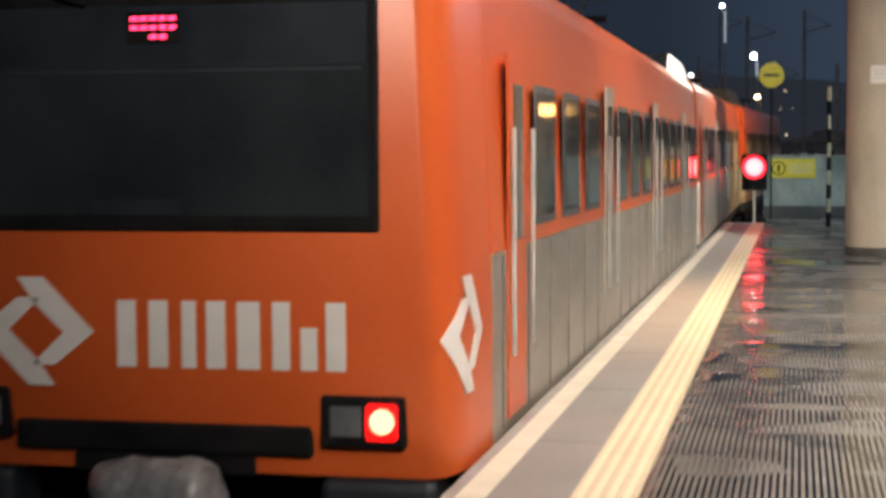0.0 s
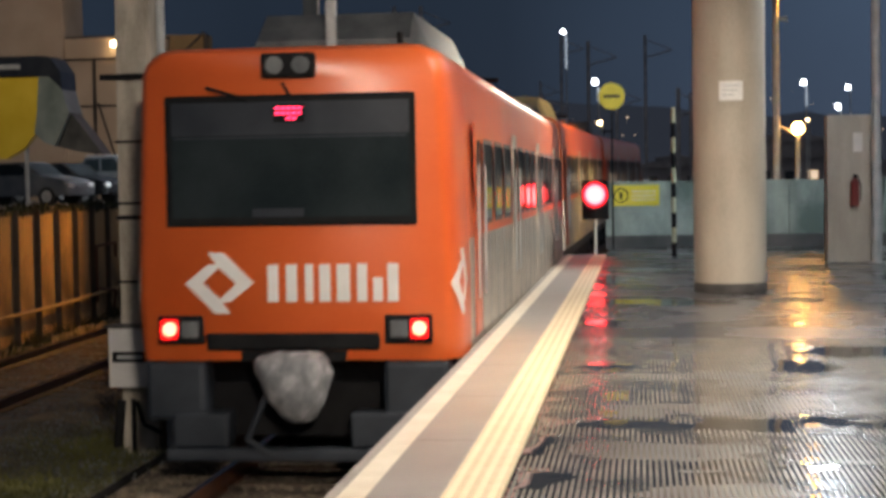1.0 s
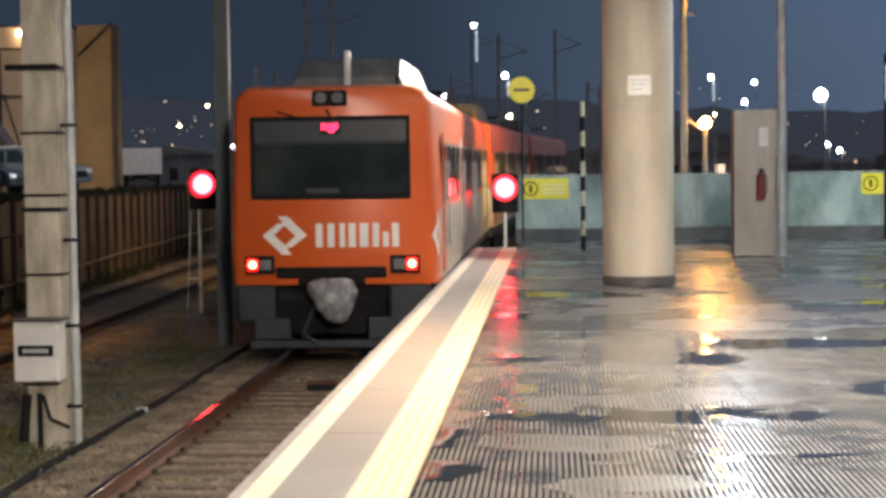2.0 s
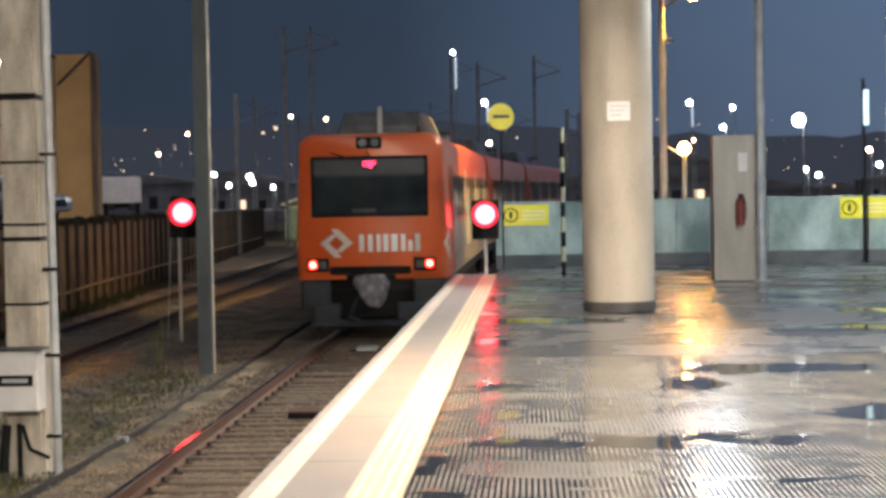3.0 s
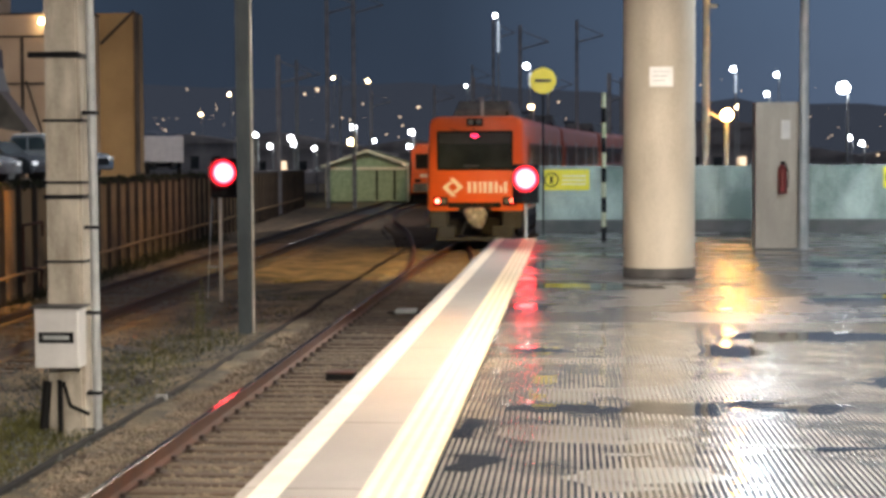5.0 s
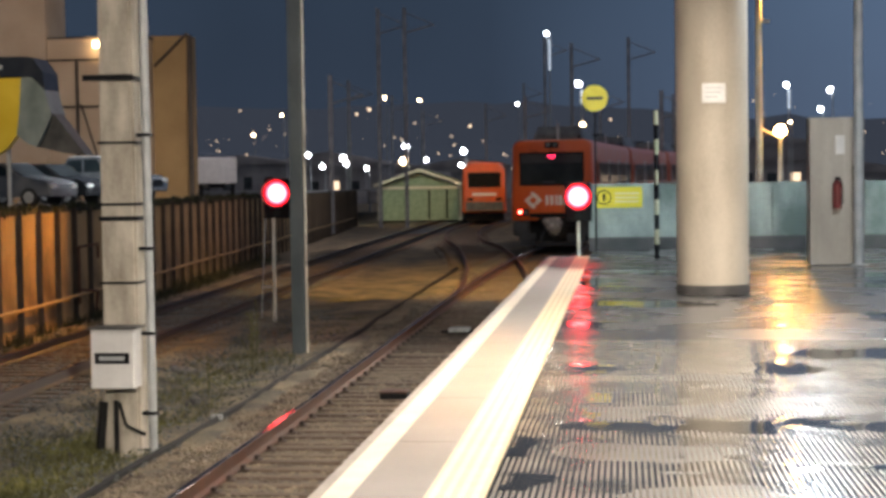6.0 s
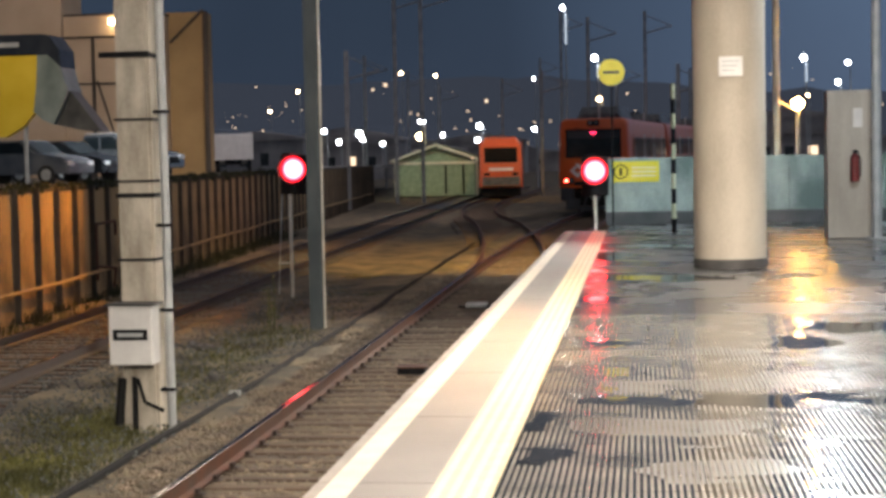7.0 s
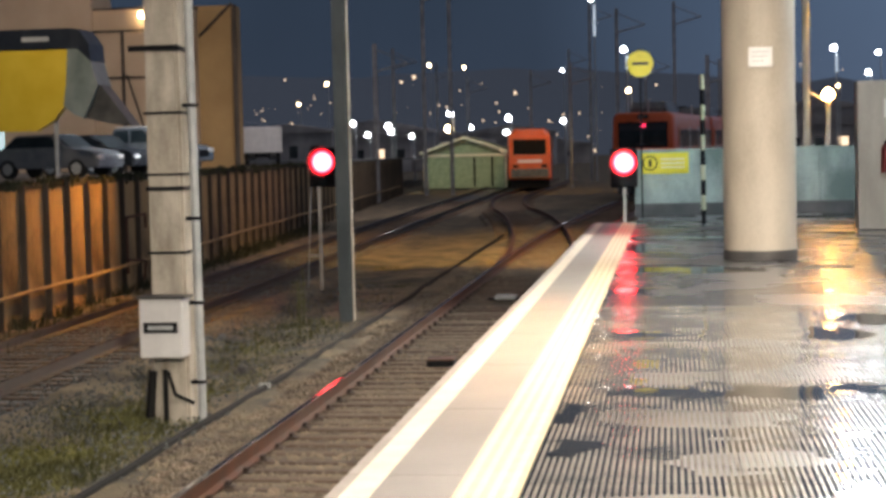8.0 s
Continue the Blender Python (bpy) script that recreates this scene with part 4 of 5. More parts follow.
def meter_box():
    root = thing("meter_box", pose(-5.296, 16.72, -0.545), "white metal cabinet strapped to the concrete mast", "electrical box")
    part("body", boxes((-0.235, 0.225, -0.24, 0.06, 0, 0.62), bevel=0.012), "cabinet", root)
    part("lid", boxes((-0.27, 0.27, -0.28, 0.07, 0.622, 0.645), bevel=0.004), "dark_concrete", root)
    p = part("label_plate", boxes((-0.19, 0.18, -0.246, -0.241, 0.262, 0.375)), "black", root, "black label plate")
    part("text_bar", boxes((-0.14, 0.13, -0.25, -0.247, 0.298, 0.34)), "galv", p)
    return root


def steel_mast():
    root = thing("steel_mast", pose(-5.42, 26.9, -1.42), "grey-green steel catenary mast", "mast")
    part("flange", boxes((-0.1, 0.1, -0.1, -0.085, 0, 11)), "green_steel", root)
    part("flange", boxes((-0.1, 0.1, 0.085, 0.1, 0, 11)), "green_steel", root)
    part("web", boxes((-0.09, 0.06, -0.084, 0.084, 0, 11)), "green_steel", root)
    part("earth_wire", tubes(((0.15, -0.05, 0), (0.15, -0.05, 11), 0.018), n=6), "line", root)
    part("footing", boxes((-0.3, 0.3, -0.3, 0.3, -0.1, 0.12), bevel=0.02), "dark_concrete", root)
    return root


def retaining_wall():
    root = thing("wall_left", Matrix(), "precast concrete retaining wall with dark upright ribs under sodium light", "wall", kind="structure")
    pitch = 1.362

    def piece(name, bm, mat):
        me = bpy.data.meshes.new(name)
        bm.to_mesh(me)
        bm.free()
        me.materials.append(M[mat])
        return me

    panel = piece("wall_panel", boxes((-0.08, 0.02, 0.05, pitch - 0.05, -1.6, 1.05), bevel=0.012), "fence")
    post = piece("wall_post", boxes((-0.14, -0.03, -0.05, 0.05, -1.6, 1.05)), "fence_post")
    # shade on the ribs' near sides is also put into their dark colour
    rib = piece("wall_rib", boxes((-0.02, 0.12, -0.03, 0.03, -1.6, 1.14), bevel=0.008), "fence_post")
    coping = piece("coping_stone", boxes((-0.13, 0.05, 0.032, pitch - 0.032, 1.052, 1.14), bevel=0.015), "coping_dark")
    a = math.degrees(math.atan(0.085))
    y = 26.69 - 9 * pitch
    while y < 110:
        m = pose(wall_way(y), y, 0, 0, 0, a)
        for name, me in (("wall_panel", panel), ("wall_post", post), ("wall_rib", rib), ("coping_stone", coping)):
            shared(name, me, root, m)
        y += pitch
    run = [14.6 + 4 * i for i in range(24)]
    part("pipe", sweep([(0.13, -0.73), (0.19, -0.73), (0.205, -0.70), (0.19, -0.67), (0.13, -0.67)], [(wall_way(yy), yy, 0.02 * math.sin(yy)) for yy in run]), "fence", root, "thin stained pipe along the wall")
    return root


def wall_weeds():
    """Dark fringe of blades over the coping and rank grass at the foot of the wall."""
    rng = random.Random(44)
    verts, faces = [], []
    for k in range(15000):
        y = rng.uniform(18, 62)
        top = k % 2 == 0
        thick = 0.5 + noise.noise((y * 0.9, 2 if top else 9, 0))
        if rng.random() > 0.25 + 0.75 * thick:
            continue
        if top:
            x, z = wall_way(y) + rng.uniform(-0.1, 0.09), 1.1 - 0.16 * rng.random() ** 2 * thick + 0.05 * rng.random()
            h, w = rng.uniform(0.03, 0.16) * (0.5 + thick), rng.uniform(0.012, 0.03)
        else:
            x, z = wall_way(y) + 0.1 + 0.8 * rng.random() ** 2, -1.4
            h, w = rng.uniform(0.08, 0.4) * (0.4 + thick), rng.uniform(0.006, 0.016)
        a, lean = rng.uniform(0, 6.3), rng.uniform(-0.4, 0.8) * h
        dx, dy = math.cos(a), math.sin(a)
        n = len(verts)
        verts += [(x - dy * w, y + dx * w, z), (x + dy * w, y - dx * w, z), (x + dx * lean * .5 + dy * w, y + dy * lean * .5 - dx * w, z + h * .6), (x + dx * lean, y + dy * lean, z + h)]
        faces += [(n, n + 1, n + 2), (n, n + 2, n + 3)]
    me = bpy.data.meshes.new("wall_weeds")
    me.from_pydata(verts, [], faces)
    me.materials.append(M["foliage"])
    return tagged(new("wall_weeds", me), "dark leafy fringe on the wall top and rank grass at its foot", "weeds", kind="stuff")


def yard():
    bm = bmesh.new()
    v = [bm.verts.new(p) for p in ((wall_way(5) - .15, 5, 0.95), (wall_way(170) - .15, 170, 0.95), (-160, 170, 0.95), (-160, 5, 0.95))]
    bm.faces.new(v)
    bmesh.ops.recalc_face_normals(bm, faces=bm.faces)
    return tagged(part("yard", bm, "dark_concrete"), "dark paved car yard above the retaining wall", "ground", kind="structure")


def parked_car(x, y, turn, paint, label):
    root = thing("parked_car", pose(x, y, 0.95, 0, 0, turn), label, "car", "cars in the yard")
    prof = [(-2.1, 0.32), (-2.12, 0.72), (-1.95, 0.92), (-1.55, 0.98), (-1.0, 1.42), (0.35, 1.45), (0.95, 1.0), (1.9, 0.86), (2.12, 0.66), (2.12, 0.32)]
    bm = prism(prof, -0.84, 0.84)
    bmesh.ops.bevel(bm, geom=list(bm.edges), offset=0.05, segments=2, affect="EDGES")
    b = smooth(part("body", bm, paint, root), 50)
    glass = [(-1.42, 1.0), (-0.95, 1.36), (0.3, 1.38), (0.8, 1.02)]
    for s in (-1, 1):
        part("side_window", prism(glass, s * 0.845 - 0.004, s * 0.845 + 0.004), "glass", b)
    part("windscreen", hull([(-0.68, [(0.98, 1.03), (0.42, 1.40), (0.40, 1.38), (0.96, 1.01)]), (0.68, [(0.98, 1.03), (0.42, 1.40), (0.40, 1.38), (0.96, 1.01)])]), "glass", b)
    for sx in (-1.32, 1.32):
        for s in (-0.76, 0.76):
            w = part("wheel", tube(bmesh.new(), (sx, s - 0.1, 0.31), (sx, s + 0.1, 0.31), 0.31, n=20), "rubber", root)
            part("rim", tube(bmesh.new(), (sx, s + (0.1 if s > 0 else -0.1) - 0.006, 0.31), (sx, s + (0.1 if s > 0 else -0.1) + 0.006, 0.31), 0.19, n=16), "galv", w)
    for s in (-0.6, 0.6):
        part("headlight", boxes((2.08, 2.14, s - 0.16, s + 0.16, 0.6, 0.74), bevel=0.02), "cabinet", b)
    return root


def pickup(x, y, turn):
    root = thing("pickup_truck", pose(x, y, 0.95, 0, 0, turn), "white double-cab pickup parked behind the retaining wall", "car", "cars in the yard")
    prof = [(-2.55, 0.42), (-2.58, 1.02), (-0.95, 1.06), (-0.72, 1.7), (0.55, 1.74), (1.1, 1.16), (2.3, 1.02), (2.52, 0.78), (2.52, 0.42)]
    bm = prism(prof, -0.9, 0.9)
    bmesh.ops.bevel(bm, geom=list(bm.edges), offset=0.05, segments=2, affect="EDGES")
    b = smooth(part("body", bm, "car_silver", root), 50)
    part("roof_panel", boxes((-0.7, 0.5, -0.78, 0.78, 1.735, 1.765), bevel=0.012), "cabinet", b)
    for s in (-1, 1):
        part("side_window", prism([(-0.82, 1.16), (-0.64, 1.6), (-0.08, 1.63), (-0.08, 1.16)], s * 0.905 - 0.004, s * 0.905 + 0.004), "glass", b)
        part("side_window", prism([(0.0, 1.16), (0.0, 1.63), (0.5, 1.64), (0.95, 1.18)], s * 0.905 - 0.004, s * 0.905 + 0.004), "glass", b)
        part("headlight", boxes((2.46, 2.545, s * 0.66 - 0.17, s * 0.66 + 0.17, 0.76, 0.92), bevel=0.02), "cabinet", b)
    part("windscreen", hull([(-0.74, [(1.12, 1.2), (0.62, 1.7), (0.6, 1.68), (1.1, 1.18)]), (0.74, [(1.12, 1.2), (0.62, 1.7), (0.6, 1.68), (1.1, 1.18)])]), "glass", b)
    part("grille", boxes((2.5, 2.54, -0.42, 0.42, 0.6, 0.85)), "black", b)
    for sx in (-1.6, 1.6):
        for s in (-0.8, 0.8):
            w = part("wheel", tube(bmesh.new(), (sx, s - 0.12, 0.37), (sx, s + 0.12, 0.37), 0.37, n=20), "rubber", root)
            part("rim", tube(bmesh.new(), (sx, s + (0.12 if s > 0 else -0.12) - 0.006, 0.37), (sx, s + (0.12 if s > 0 else -0.12) + 0.006, 0.37), 0.22, n=16), "galv", w)
    return root


def yard_canopy():
    root = thing("yard_canopy", pose(-19.0, 50.0, 0.95), "yellow awning with a dark header and sagging grey tarpaulin", "awning")
    part("fascia", prism([(-6, 1.58), (-0.95, 1.52), (-0.35, 1.85), (0.02, 2.3), (0.12, 3.0), (0.2, 4.095), (-6, 4.095)], 0, 0.25), "yellow", root)
    h = part("header", boxes((-6, 0.35, -0.06, 0.31, 4.1, 4.75), bevel=0.02), "navy", root)
    part("text_bar", boxes((-1.3, -0.4, -0.07, -0.061, 4.35, 4.5)), "galv", h)
    part("tarpaulin", prism([(0.025, 2.3), (0.35, 2.02), (0.67, 1.9), (1.0, 2.55), (1.17, 2.95), (1.05, 3.3), (0.965, 3.68), (0.54, 4.09), (0.205, 4.09), (0.125, 3.0)], -0.1, 1.2), "tarp", root)
    part("tarpaulin_tail", prism([(0.68, 1.9), (1.4, 1.72), (2.18, 1.62), (1.75, 2.2), (1.45, 2.6), (1.175, 2.945), (1.005, 2.55)], 0.1, 1.0), "tarp_dark", root, "darker sagging end of the tarpaulin")
    part("tarpaulin_cap", prism([(0.36, 4.1), (0.54, 4.095), (0.97, 3.685), (0.93, 4.24), (0.6, 4.7), (0.36, 4.74)], -0.12, 1.22), "navy", root)
    for x in (-5.6, -0.4):
        part("post", tubes(((x, 0.3, 0), (x, 0.3, 4.1), 0.07)), "galv", root)
    return root


def beige_building():
    root = thing("building", pose(-26, 78, 0.95), "large plain beige rendered warehouse beyond the yard", "building")
    part("wall", boxes((-26, -2.1, 0, 3, 0, 14)), "beige", root)
    part("wing", boxes((-2.096, 2.7, 0.3, 3, 0, 7.9)), "beige", root)
    part("coping", boxes((-2.09, 2.75, 0.24, 3.05, 7.902, 8.0)), "fence_post", root)
    for z in (4.52, 6.8):
        part("pipe", boxes((-3.9, 2.6, 0.1, 0.2, z, z + 0.1)), "fence_post", root)
    part("downpipe", tubes(((-0.6, 0.16, 0), (-0.6, 0.16, 6.9), 0.09)), "fence_post", root)
    part("doorway", boxes((-7.4, -6.8, -0.04, -0.002, 0.9, 2.7)), "doorway", root, "brightly lit doorway")
    part("stay", tubes(((-0.4, 0.1, 4.7), (0.6, 0.1, 1.4), 0.06)), "fence_post", root)
    part("wall_lamp", boxes((0.35, 0.8, -0.1, 0.28, 7.45, 7.7), bevel=0.03), "lamp_warm", root)
    return root


def ochre_block():
    root = thing("building", pose(-21.5, 80, 0.95), "narrow ochre rendered block with a dark corner", "building")
    part("wall", boxes((-2.0, 0, 0, 1.5, 0, 8.1)), "beige_dark", root)
    part("corner_pipe", tubes(((0.1, -0.1, 0), (0.1, -0.1, 8.1), 0.14), ((-2.25, -0.3, 0), (-2.25, -0.3, 9.6), 0.24)), "fence_post", root)
    part("brace", tubes(((-1.7, -0.1, 6.6), (0.0, -0.1, 8.2), 0.07)), "fence_post", root)
    return root


def box_truck():
    root = thing("box_truck", pose(-24.2, 96, 0.95, 0, 0, 14), "white box truck parked in the yard", "truck")
    part("cargo_box", boxes((-1.2, 1.2, 0, 4.4, 0.72, 2.3), bevel=0.06), "cabinet", root)
    part("chassis", boxes((-0.5, 0.5, 0.1, 5.8, 0.45, 0.72)), "black", root)
    part("cab", boxes((-1.1, 1.1, 4.45, 6.0, 0.45, 2.1), bevel=0.1), "cabinet", root)
    for s in (-0.95, 0.95):
        for y in (0.9, 5.2):
            part("wheel", tube(bmesh.new(), (s - 0.12, y, 0.45), (s + 0.12, y, 0.45), 0.45, n=18), "rubber", root)
    return root


def signal_hut():
    root = thing("trackside_hut", pose(-14.8, 119, -1.2), "small pale green trackside hut with a shallow pitched roof", "hut")
    part("wall", boxes((-2.8, 2.8, 0, 5, 0, 2.6)), "hut", root)
    part("roof", prism([(-3.3, 2.5), (0, 3.6), (3.3, 2.5), (3.3, 2.62), (0, 3.74), (-3.3, 2.62)], -0.5, 5.5), "tile_roof", root)
    part("gable", prism([(-2.75, 2.6), (2.75, 2.6), (0, 3.48)], -0.03, 0.05), "hut", root)
    for i in range(9):
        x = -2.6 + i * 0.65
        part("wall_slat", boxes((x - 0.07, x + 0.07, -0.06, -0.002, 0.1, 2.25)), "black" if i in (5, 7) else "hut", root)
    part("lintel", boxes((-2.9, 2.9, -0.12, -0.02, 2.3, 2.5)), "line", root)
    for s in (-1, 1):
        part("fascia", prism([(s * 3.35, 2.46), (0, 3.6), (0, 3.8), (s * 3.35, 2.64)][::s], -0.56, -0.505), "line", root)
    for x in (-3.0, 3.0):
        part("porch_post", tubes(((x, -0.4, 0), (x, -0.4, 2.6), 0.08)), "line", root)
    return root


def parked_train():
    root = thing("parked_train", pose(-9.25, 109, -1.12, 0, 0, 5.5), "orange commuter train standing on a far siding", "train")
    part("body", hull([(0.0, [(-1.4, 0.7), (1.4, 0.7), (1.35, 3.4), (0.9, 3.9), (-0.9, 3.9), (-1.35, 3.4)]), (0.4, [(-1.5, 0.6), (1.5, 0.6), (1.45, 3.5), (1.0, 4.0), (-1.0, 4.0), (-1.45, 3.5)]), (40, [(-1.5, 0.6), (1.5, 0.6), (1.45, 3.5), (1.0, 4.0), (-1.0, 4.0), (-1.45, 3.5)])]), "orange", root)
    part("windscreen", boxes((-1.1, 1.1, -0.03, 0.05, 2.3, 3.3), bevel=0.03), "black", root)
    part("emblem", boxes((-0.8, 0.8, -0.02, 0.01, 1.75, 1.95)), "white", root)
    part("nose_panel", boxes((-1.25, 1.25, -0.06, 0.0, 0.75, 1.35), bevel=0.03), "train_grey", root)
    for s in (-0.95, 0.95):
        part("tail_lamp_box", boxes((s - 0.2, s + 0.2, -0.05, 0.0, 1.42, 1.62), bevel=0.02), "black", root)
    part("coupler", tubes(((0, -0.4, 0.5), (0, 0.4, 0.5), 0.15)), "black", root)
    part("underframe", boxes((-1.3, 1.3, 0.3, 39, 0.05, 0.6)), "black", root)
    return root


def dry_weed(x, y, h, seed):
    rng = random.Random(seed)
    root = thing("weed", pose(x, y, -1.33), "tall dry weed stalk on the earth strip", "plant", "weeds")
    part("stem", tubes(((0, 0, 0), (0.02, 0, h * .5), 0.012), ((0.02, 0, h * .5), (0.0, 0, h), 0.008), n=6), "grass", root)
    for k in range(7):
        z = h * (0.3 + 0.1 * k)
        a, r = rng.uniform(0, 6.3), rng.uniform(0.08, 0.2)
        bm = bmesh.new()
        p = [Vector((0, 0, z)), Vector((math.cos(a) * r * .5 - .02, math.sin(a) * r * .5, z + 0.06)), Vector((math.cos(a) * r, math.sin(a) * r, z + 0.03)), Vector((math.cos(a) * r * .5 + .02, math.sin(a) * r * .5, z + 0.04))]
        bm.faces.new([bm.verts.new(q) for q in p])
        part("leaf", bm, "grass", root)
    return root


def transponder(x, y):
    root = thing("track_transponder", pose(x, y, RAIL - 0.16 + rise(y)), "pale flat track transponder slab between the rails", "transponder")
    part("slab", boxes((-0.19, 0.19, -0.2, 0.2, 0, 0.07), bevel=0.015), "galv", root)
    part("mount", boxes((-0.34, 0.34, -0.05, 0.05, -0.02, 0.02)), "black", root)
    return root


def drain_box(x, y):
    root = thing("junction_box", pose(x, y, RAIL - 0.2 + rise(y)), "small black junction box on the sleepers", "electrical box")
    part("body", boxes((-0.2, 0.16, -0.16, 0.16, 0, 0.1), bevel=0.02), "black", root)
    part("lid", boxes((-0.21, 0.17, -0.17, 0.17, 0.102, 0.115), bevel=0.004), "rail", root)
    return root


def rust_hook(y):
    root = thing("pipe_bracket", pose(wall_way(y) + 0.1, y, -0.9), "rusty bent pipe bracket hanging on the retaining wall", "bracket")
    part("upright", tubes(((0.05, 0, 0), (0.05, 0, 1.2), 0.03), n=8), "rail", root)
    part("arm", tubes(((0.05, 0, 1.2), (0.3, 0.5, 1.25), 0.03), ((0.3, 0.5, 1.25), (0.3, 0.5, 0.95), 0.03), n=8), "rail", root)
    part("hoop", tubes(((0.05, 0, 0.3), (0.35, 0.3, 0.25), 0.03), ((0.35, 0.3, 0.25), (0.3, 0.3, -0.15), 0.03), n=8), "rail", root)
    return root


def rail_clips(y0, y1):
    """Base plates and clips that hold the near rails on the sleepers."""
    bm = bmesh.new()
    y = y0
    while y < y1:
        for side in (-0.835, 0.835):
            x, z = main_way(y) + side, RAIL + rise(y) - 0.176
            box(bm, x - 0.15, x + 0.15, y - 0.06, y + 0.06, z, z + 0.012)
            for e in (-0.09, 0.09):
                box(bm, x + e - 0.02, x + e + 0.02, y - 0.035, y + 0.035, z + 0.012, z + 0.05)
        y += 0.6
    return tagged(part("rail_fastenings", bm, "rail_dark"), "rusty base plates and clips along the rails", "rail fastenings", kind="stuff")


def rubble_heap(x, y, seed):
    rng = random.Random(seed)
    root = thing("rubble", pose(x, y, -1.36), "small heap of dark broken concrete on the earth strip", "rubble", "rubble heaps")
    for _ in range(6):
        r = rng.uniform(0.05, 0.14)
        bm = bmesh.new()
        bmesh.ops.create_icosphere(bm, subdivisions=1, radius=r, matrix=pose(rng.uniform(-.35, .35), rng.uniform(-.25, .25), r * 0.3, rng.uniform(0, 90), rng.uniform(0, 90), 0) @ Matrix.Diagonal((1.5, 1, 0.7, 1)))
        part("chunk", bm, "dark_concrete", root)
    return root


rail_clips(7.0, 34.0)
rubble_heap(-5.75, 20.6, 4)
rubble_heap(-6.9, 24.5, 6)
rubble_heap(-6.3, 12.6, 9)
dry_weed(-5.72, 24.7, 0.95, 5)
dry_weed(-5.95, 26.0, 1.05, 1)
dry_weed(-6.4, 27.5, 0.7, 2)
dry_weed(-5.6, 21.5, 0.5, 3)
transponder(-3.06, 30.2)
drain_box(-3.02, 21.4)
rust_hook(33.5)
concrete_mast()
meter_box()
steel_mast()
retaining_wall()
wall_weeds()
yard()
parked_car(-20.3, 52.5, -12, "car_silver", "silver hatchback parked behind the retaining wall")
parked_car(-20.2, 56.0, -14, "car_dark", "dark hatchback parked behind the retaining wall")
pickup(-19.6, 59.5, -10)
yard_canopy()
beige_building()
ochre_block()
box_truck()
signal_hut()
parked_train()


# ---- ducts and cables on the ground ----
cd = tagged(part("cable", sweep([(-0.04, -0.02), (-0.034, 0.03), (0, 0.05), (0.034, 0.03), (0.04, -0.02)], [(-4.87 + 0.02 * math.sin(y * 0.7) + 0.012 * math.sin(y * 1.9) - 0.06 * max(0, y - 26) * .2, y, -1.245 + rise(y) * .8) for y in [6 + 0.5 * i for i in range(90)]]), "cable"), "black signal cable lying along the track ballast", "cable")


for yy in (19.1,):
    part("tie", boxes((-4.94, -4.80, yy - 0.014, yy + 0.014, -1.25 + rise(yy) * .8, -1.185 + rise(yy) * .8), bevel=0.01), "galv", cd, "pale cable tie")


# ---- far lamps ----
def street_lamp(px, py, dist, radius, kind, tiers=0, pole=True, z0=-1.3):
    """A far lamp, from its bearing and rise as seen from the platform."""
    x, z = px * dist, EYE + py * dist
    root = thing("street_lamp", pose(x, dist, z0), "distant %s street lamp glowing at night" % {"lamp_white": "white", "lamp_warm": "warm", "lamp_sodium": "sodium"}[kind], "street lamp", "far street lamps")
    h = z - z0
    if pole:
        part("pole", tube(bmesh.new(), (0.25, 0.1, 0), (0.25, 0.1, h), 0.09, 0.05, n=8), "galv", root)
        part("arm", boxes((-0.2, 0.25, 0.02, 0.14, h + radius * .6, h + radius * .6 + 0.1)), "galv", root)
    part("lamp", ball(radius, (0, 0, h), 2), kind, root)
    # stacked glowing beads imitate the streak of light under the lamp
    for k in range(tiers):
        part("streak_bead", ball(0.13, (0.25, 0, h - 0.6 - 0.24 * k), 1), "streak_glow", root, "glowing bead of the light streak below a lamp")
    return root


def hills():
    """Dark built-up slopes beyond the yards, far behind everything; their glow imitates haze."""
    bm = bmesh.new()
    for dist, low, amp, seed in ((900, 44, 14, 2), (620, 14, 10, 6)):
        prev = None
        for i in range(140):
            x = -700 + i * 10
            h = low + amp * noise.noise((x * 0.006, seed, 0)) + 3.0 * noise.noise((x * 0.05, seed, 5)) - 0.05 * max(0, x + 60)
            col = [bm.verts.new((x, dist, -2)), bm.verts.new((x, dist + 10, max(2, h))), bm.verts.new((x, dist + 90, max(2, h)))]
            if prev:
                for k in range(2):
                    bm.faces.new((prev[k], col[k], col[k + 1], prev[k + 1]))
            prev = col
    ob = part("backdrop_hills", bm, "far_haze")
    return tagged(ob, "dark built-up hillside on the night horizon with haze put in as glow", "hills", kind="structure")


def sodium_post():
    root = thing("street_lamp", pose(3.72, 46.0, -1.3), "tall street lamp with a glowing sodium head behind the wall", "street lamp")
    part("pole", tube(bmesh.new(), (0, 0, 0), (0, 0, 8.3), 0.11, 0.085, n=14), "line", root)
    part("arm", tubes(((0, 0, 8.0), (0.8, 0, 8.55), 0.04), n=8), "galv", root)
    part("bracket", boxes((-0.05, 0.32, -0.05, 0.05, 7.1, 7.2)), "galv", root)
    h = part("head", boxes((0.6, 1.15, -0.13, 0.13, 8.5, 8.62), bevel=0.03), "galv", root)
    part("lamp", ball(0.19, (0.88, 0, 8.42), 2), "lamp_sodium", h, "glowing sodium bulb")
    return root


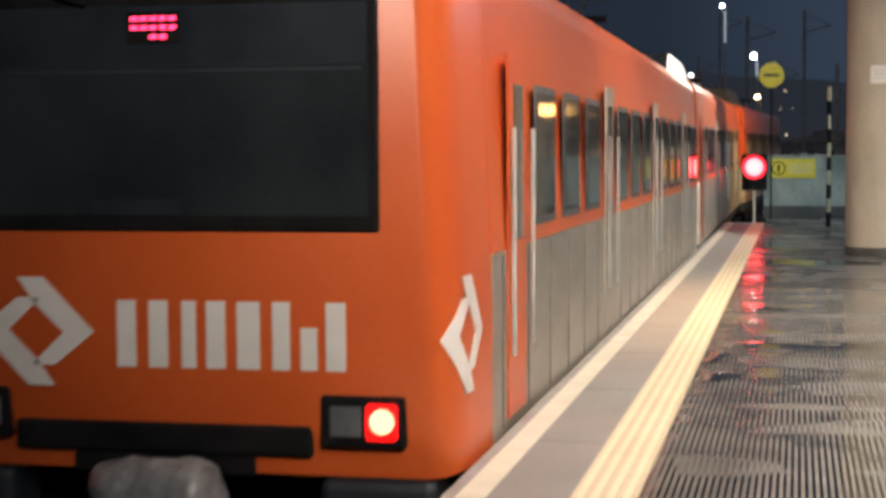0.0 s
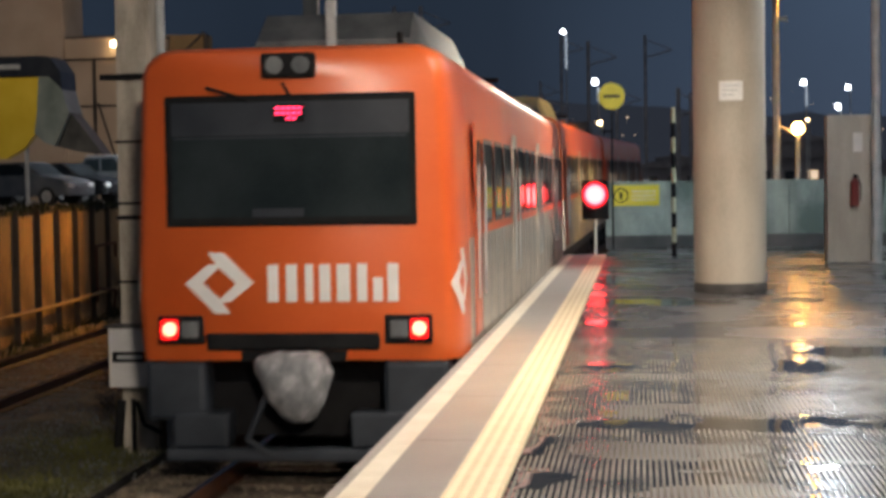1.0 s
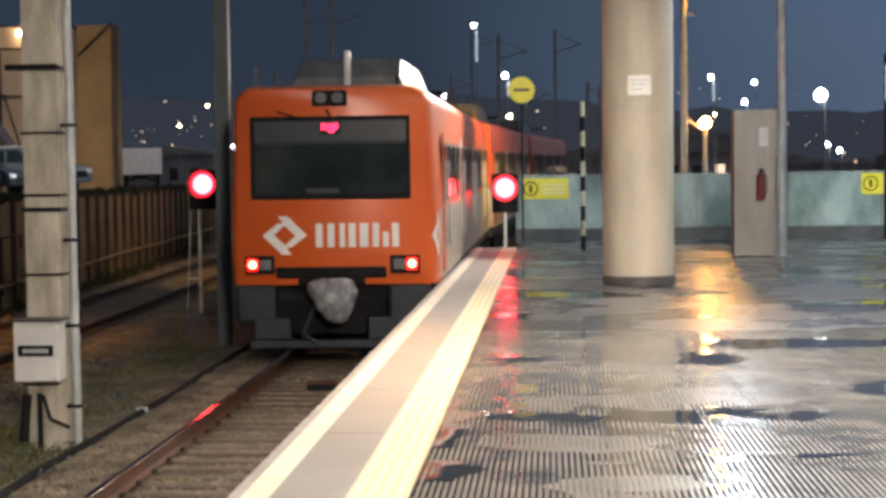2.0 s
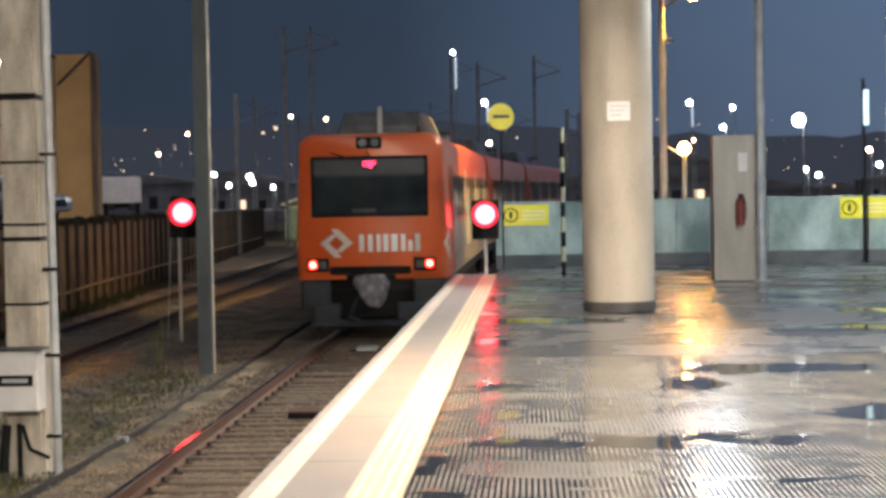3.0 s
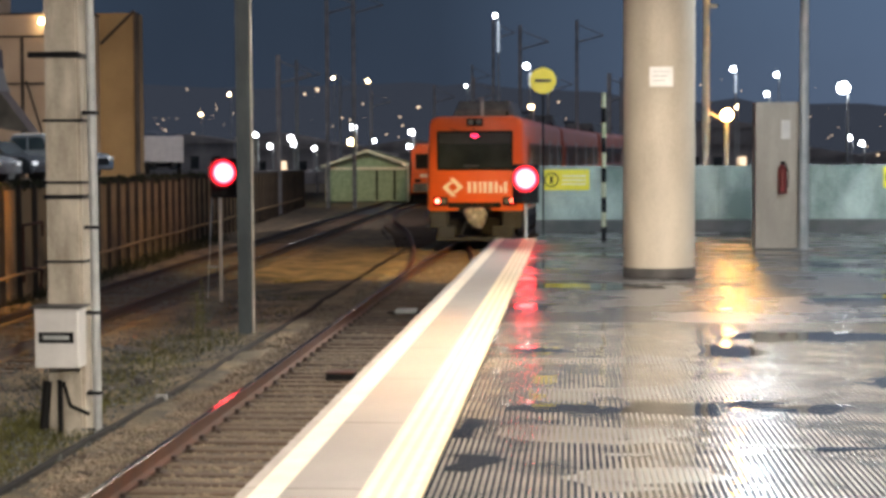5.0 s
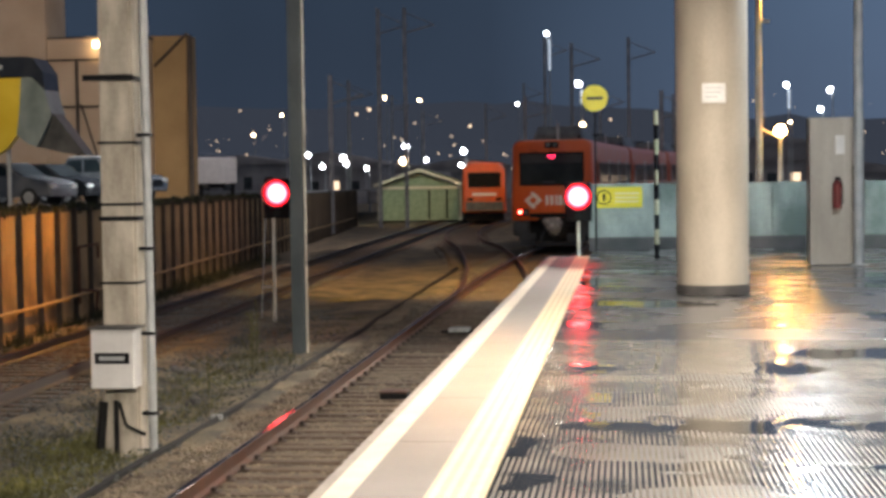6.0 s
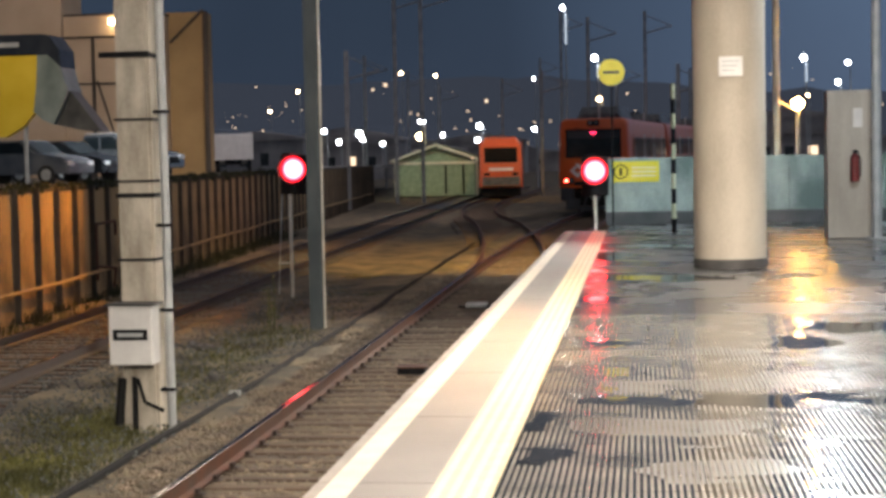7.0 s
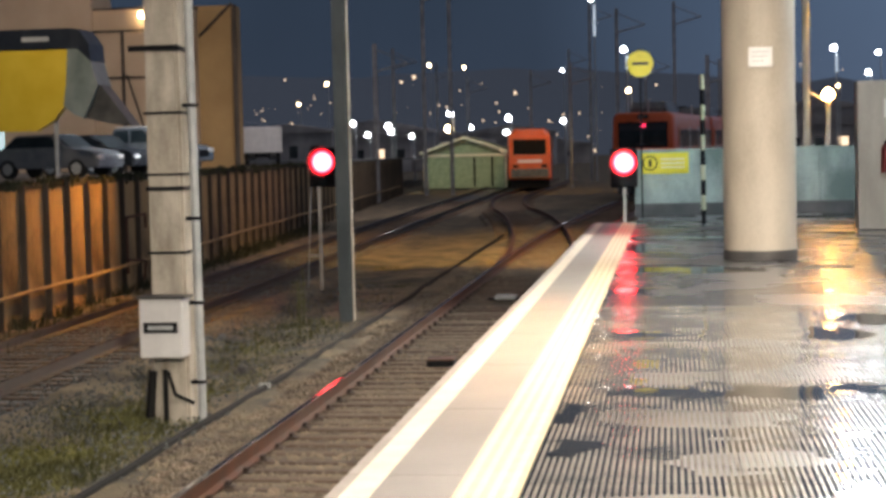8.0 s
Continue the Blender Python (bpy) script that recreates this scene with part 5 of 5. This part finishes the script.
def short_sodium_lamp():
    root = thing("street_lamp", pose(4.35, 46.5, -1.3), "short sodium street lamp glowing orange behind the wall", "street lamp")
    part("pole", tube(bmesh.new(), (0, 0, 0), (0, 0, 4.0), 0.08, 0.06, n=12), "line", root)
    part("arm", tubes(((0, 0, 3.95), (-0.55, 0, 4.25), 0.035), n=8), "line", root)
    part("lamp", ball(0.17, (0, -0.02, 4.16), 2), "lamp_sodium_near", root, "glowing sodium bulb")
    return root


def town_lights():
    """Small house and street lights sprinkled over the far slopes."""
    rng = random.Random(21)
    bm = bmesh.new()
    for _ in range(170):
        d = rng.uniform(300, 560)
        bear = rng.choice((rng.uniform(-0.30, 0.0), rng.uniform(-0.30, 0.0), rng.uniform(0.06, 0.25)))
        up = rng.uniform(-0.004, 0.03) if rng.random() < 0.75 else rng.uniform(0.02, 0.05)
        bmesh.ops.create_icosphere(bm, subdivisions=1, radius=0.07 + 0.33 * rng.random() ** 2, matrix=Matrix.Translation((bear * d, d, EYE + up * d)))
    ob = part("town_lights", bm, "town")
    return tagged(ob, "scattered small warm lights of a far town", "town lights", kind="stuff")


def far_mast(x, y, h):
    root = thing("catenary_mast", pose(x, y, -1.3), "dim steel catenary mast standing beside far tracks", "mast", "far masts")
    part("post", boxes((-0.11, 0.11, -0.11, 0.11, 0, h)), "dim_steel", root)
    part("cantilever", tubes(((0, 0, h - 1.6), (1.9, 0, h - 1.1), 0.05), n=6), "dim_steel", root)
    part("stay", tubes(((0, 0, h - 0.3), (1.9, 0, h - 1.1), 0.03), n=6), "dim_steel", root)
    return root


def far_building(x, y, w, h, lit=False):
    root = thing("building", pose(x, y, -1.4), "dim low building along the night horizon", "building", "far buildings")
    part("wall", boxes((-w / 2, w / 2, 0, 8, 0, h)), "dim_wall", root)
    part("roof", prism([(-w / 2 - 0.4, h), (w / 2 + 0.4, h), (w / 2 + 0.2, h + 0.3), (0, h + 0.3 + w * 0.08), (-w / 2 - 0.2, h + 0.3)], -0.4, 8.4), "dim_wall", root)
    for k in range(int(w / 3)):
        part("window", boxes((-w / 2 + 1 + 3 * k, -w / 2 + 2.2 + 3 * k, -0.05, 0.02, h * 0.4, h * 0.7)), "town" if lit and (k * 7 + int(w)) % 3 == 0 else "side_glass", root)
    return root


hills()
sodium_post()
short_sodium_lamp()
town_lights()
rng_far = random.Random(14)
for _ in range(36):
    d = rng_far.uniform(210, 420)
    far_building(rng_far.uniform(-0.32, 0.26) * d, d, rng_far.uniform(6, 16), rng_far.uniform(3, 8), _ % 3 == 0)
for x, y, h in ((-16.5, 92, 9), (-7.0, 118, 9), (-12.5, 150, 10), (-1.8, 128, 10), (2.2, 96, 8), (4.2, 140, 10), (-19.5, 160, 10), (-15.5, 104, 14), (-13.8, 104, 14), (-6.6, 140, 15), (-21.5, 128, 11), (-3.4, 110, 12), (-10.2, 170, 13), (0.4, 118, 13), (-24.0, 170, 12)):
    far_mast(x, y, h)
for row in FAR_LAMPS:
    street_lamp(*row)


# ---- travel of the cars ----
CAR_ROWS = [(0.0, 4.7), (0.2, 7.35), (0.4, 9.1), (0.5, 10.05), (0.6, 11.2), (1.0, 14.45), (1.5, 18.4), (2.0, 23.2), (2.75, 29.6), (3.5, 36.0), (4.1, 41.3), (4.8, 47.4), (5.5, 53.6), (6.5, 62.6), (7.0, 67.8), (8.0, 76.5)]


def on_way(y):
    slope = math.degrees(math.atan(main_way(y + 10) - main_way(y + 9)))
    return pose(main_way(y) - 0.05, y, rise(y), math.degrees(math.atan(0.0055)) if y > 18.7 else 0, 0, -slope)


def motions():
    for ob, ahead in ((rear_car, 0.0), (mid_car, 20.0), (front_car, 40.0)):
        walk(ob, [(t, on_way(y + ahead)) for t, y in CAR_ROWS])


motions()
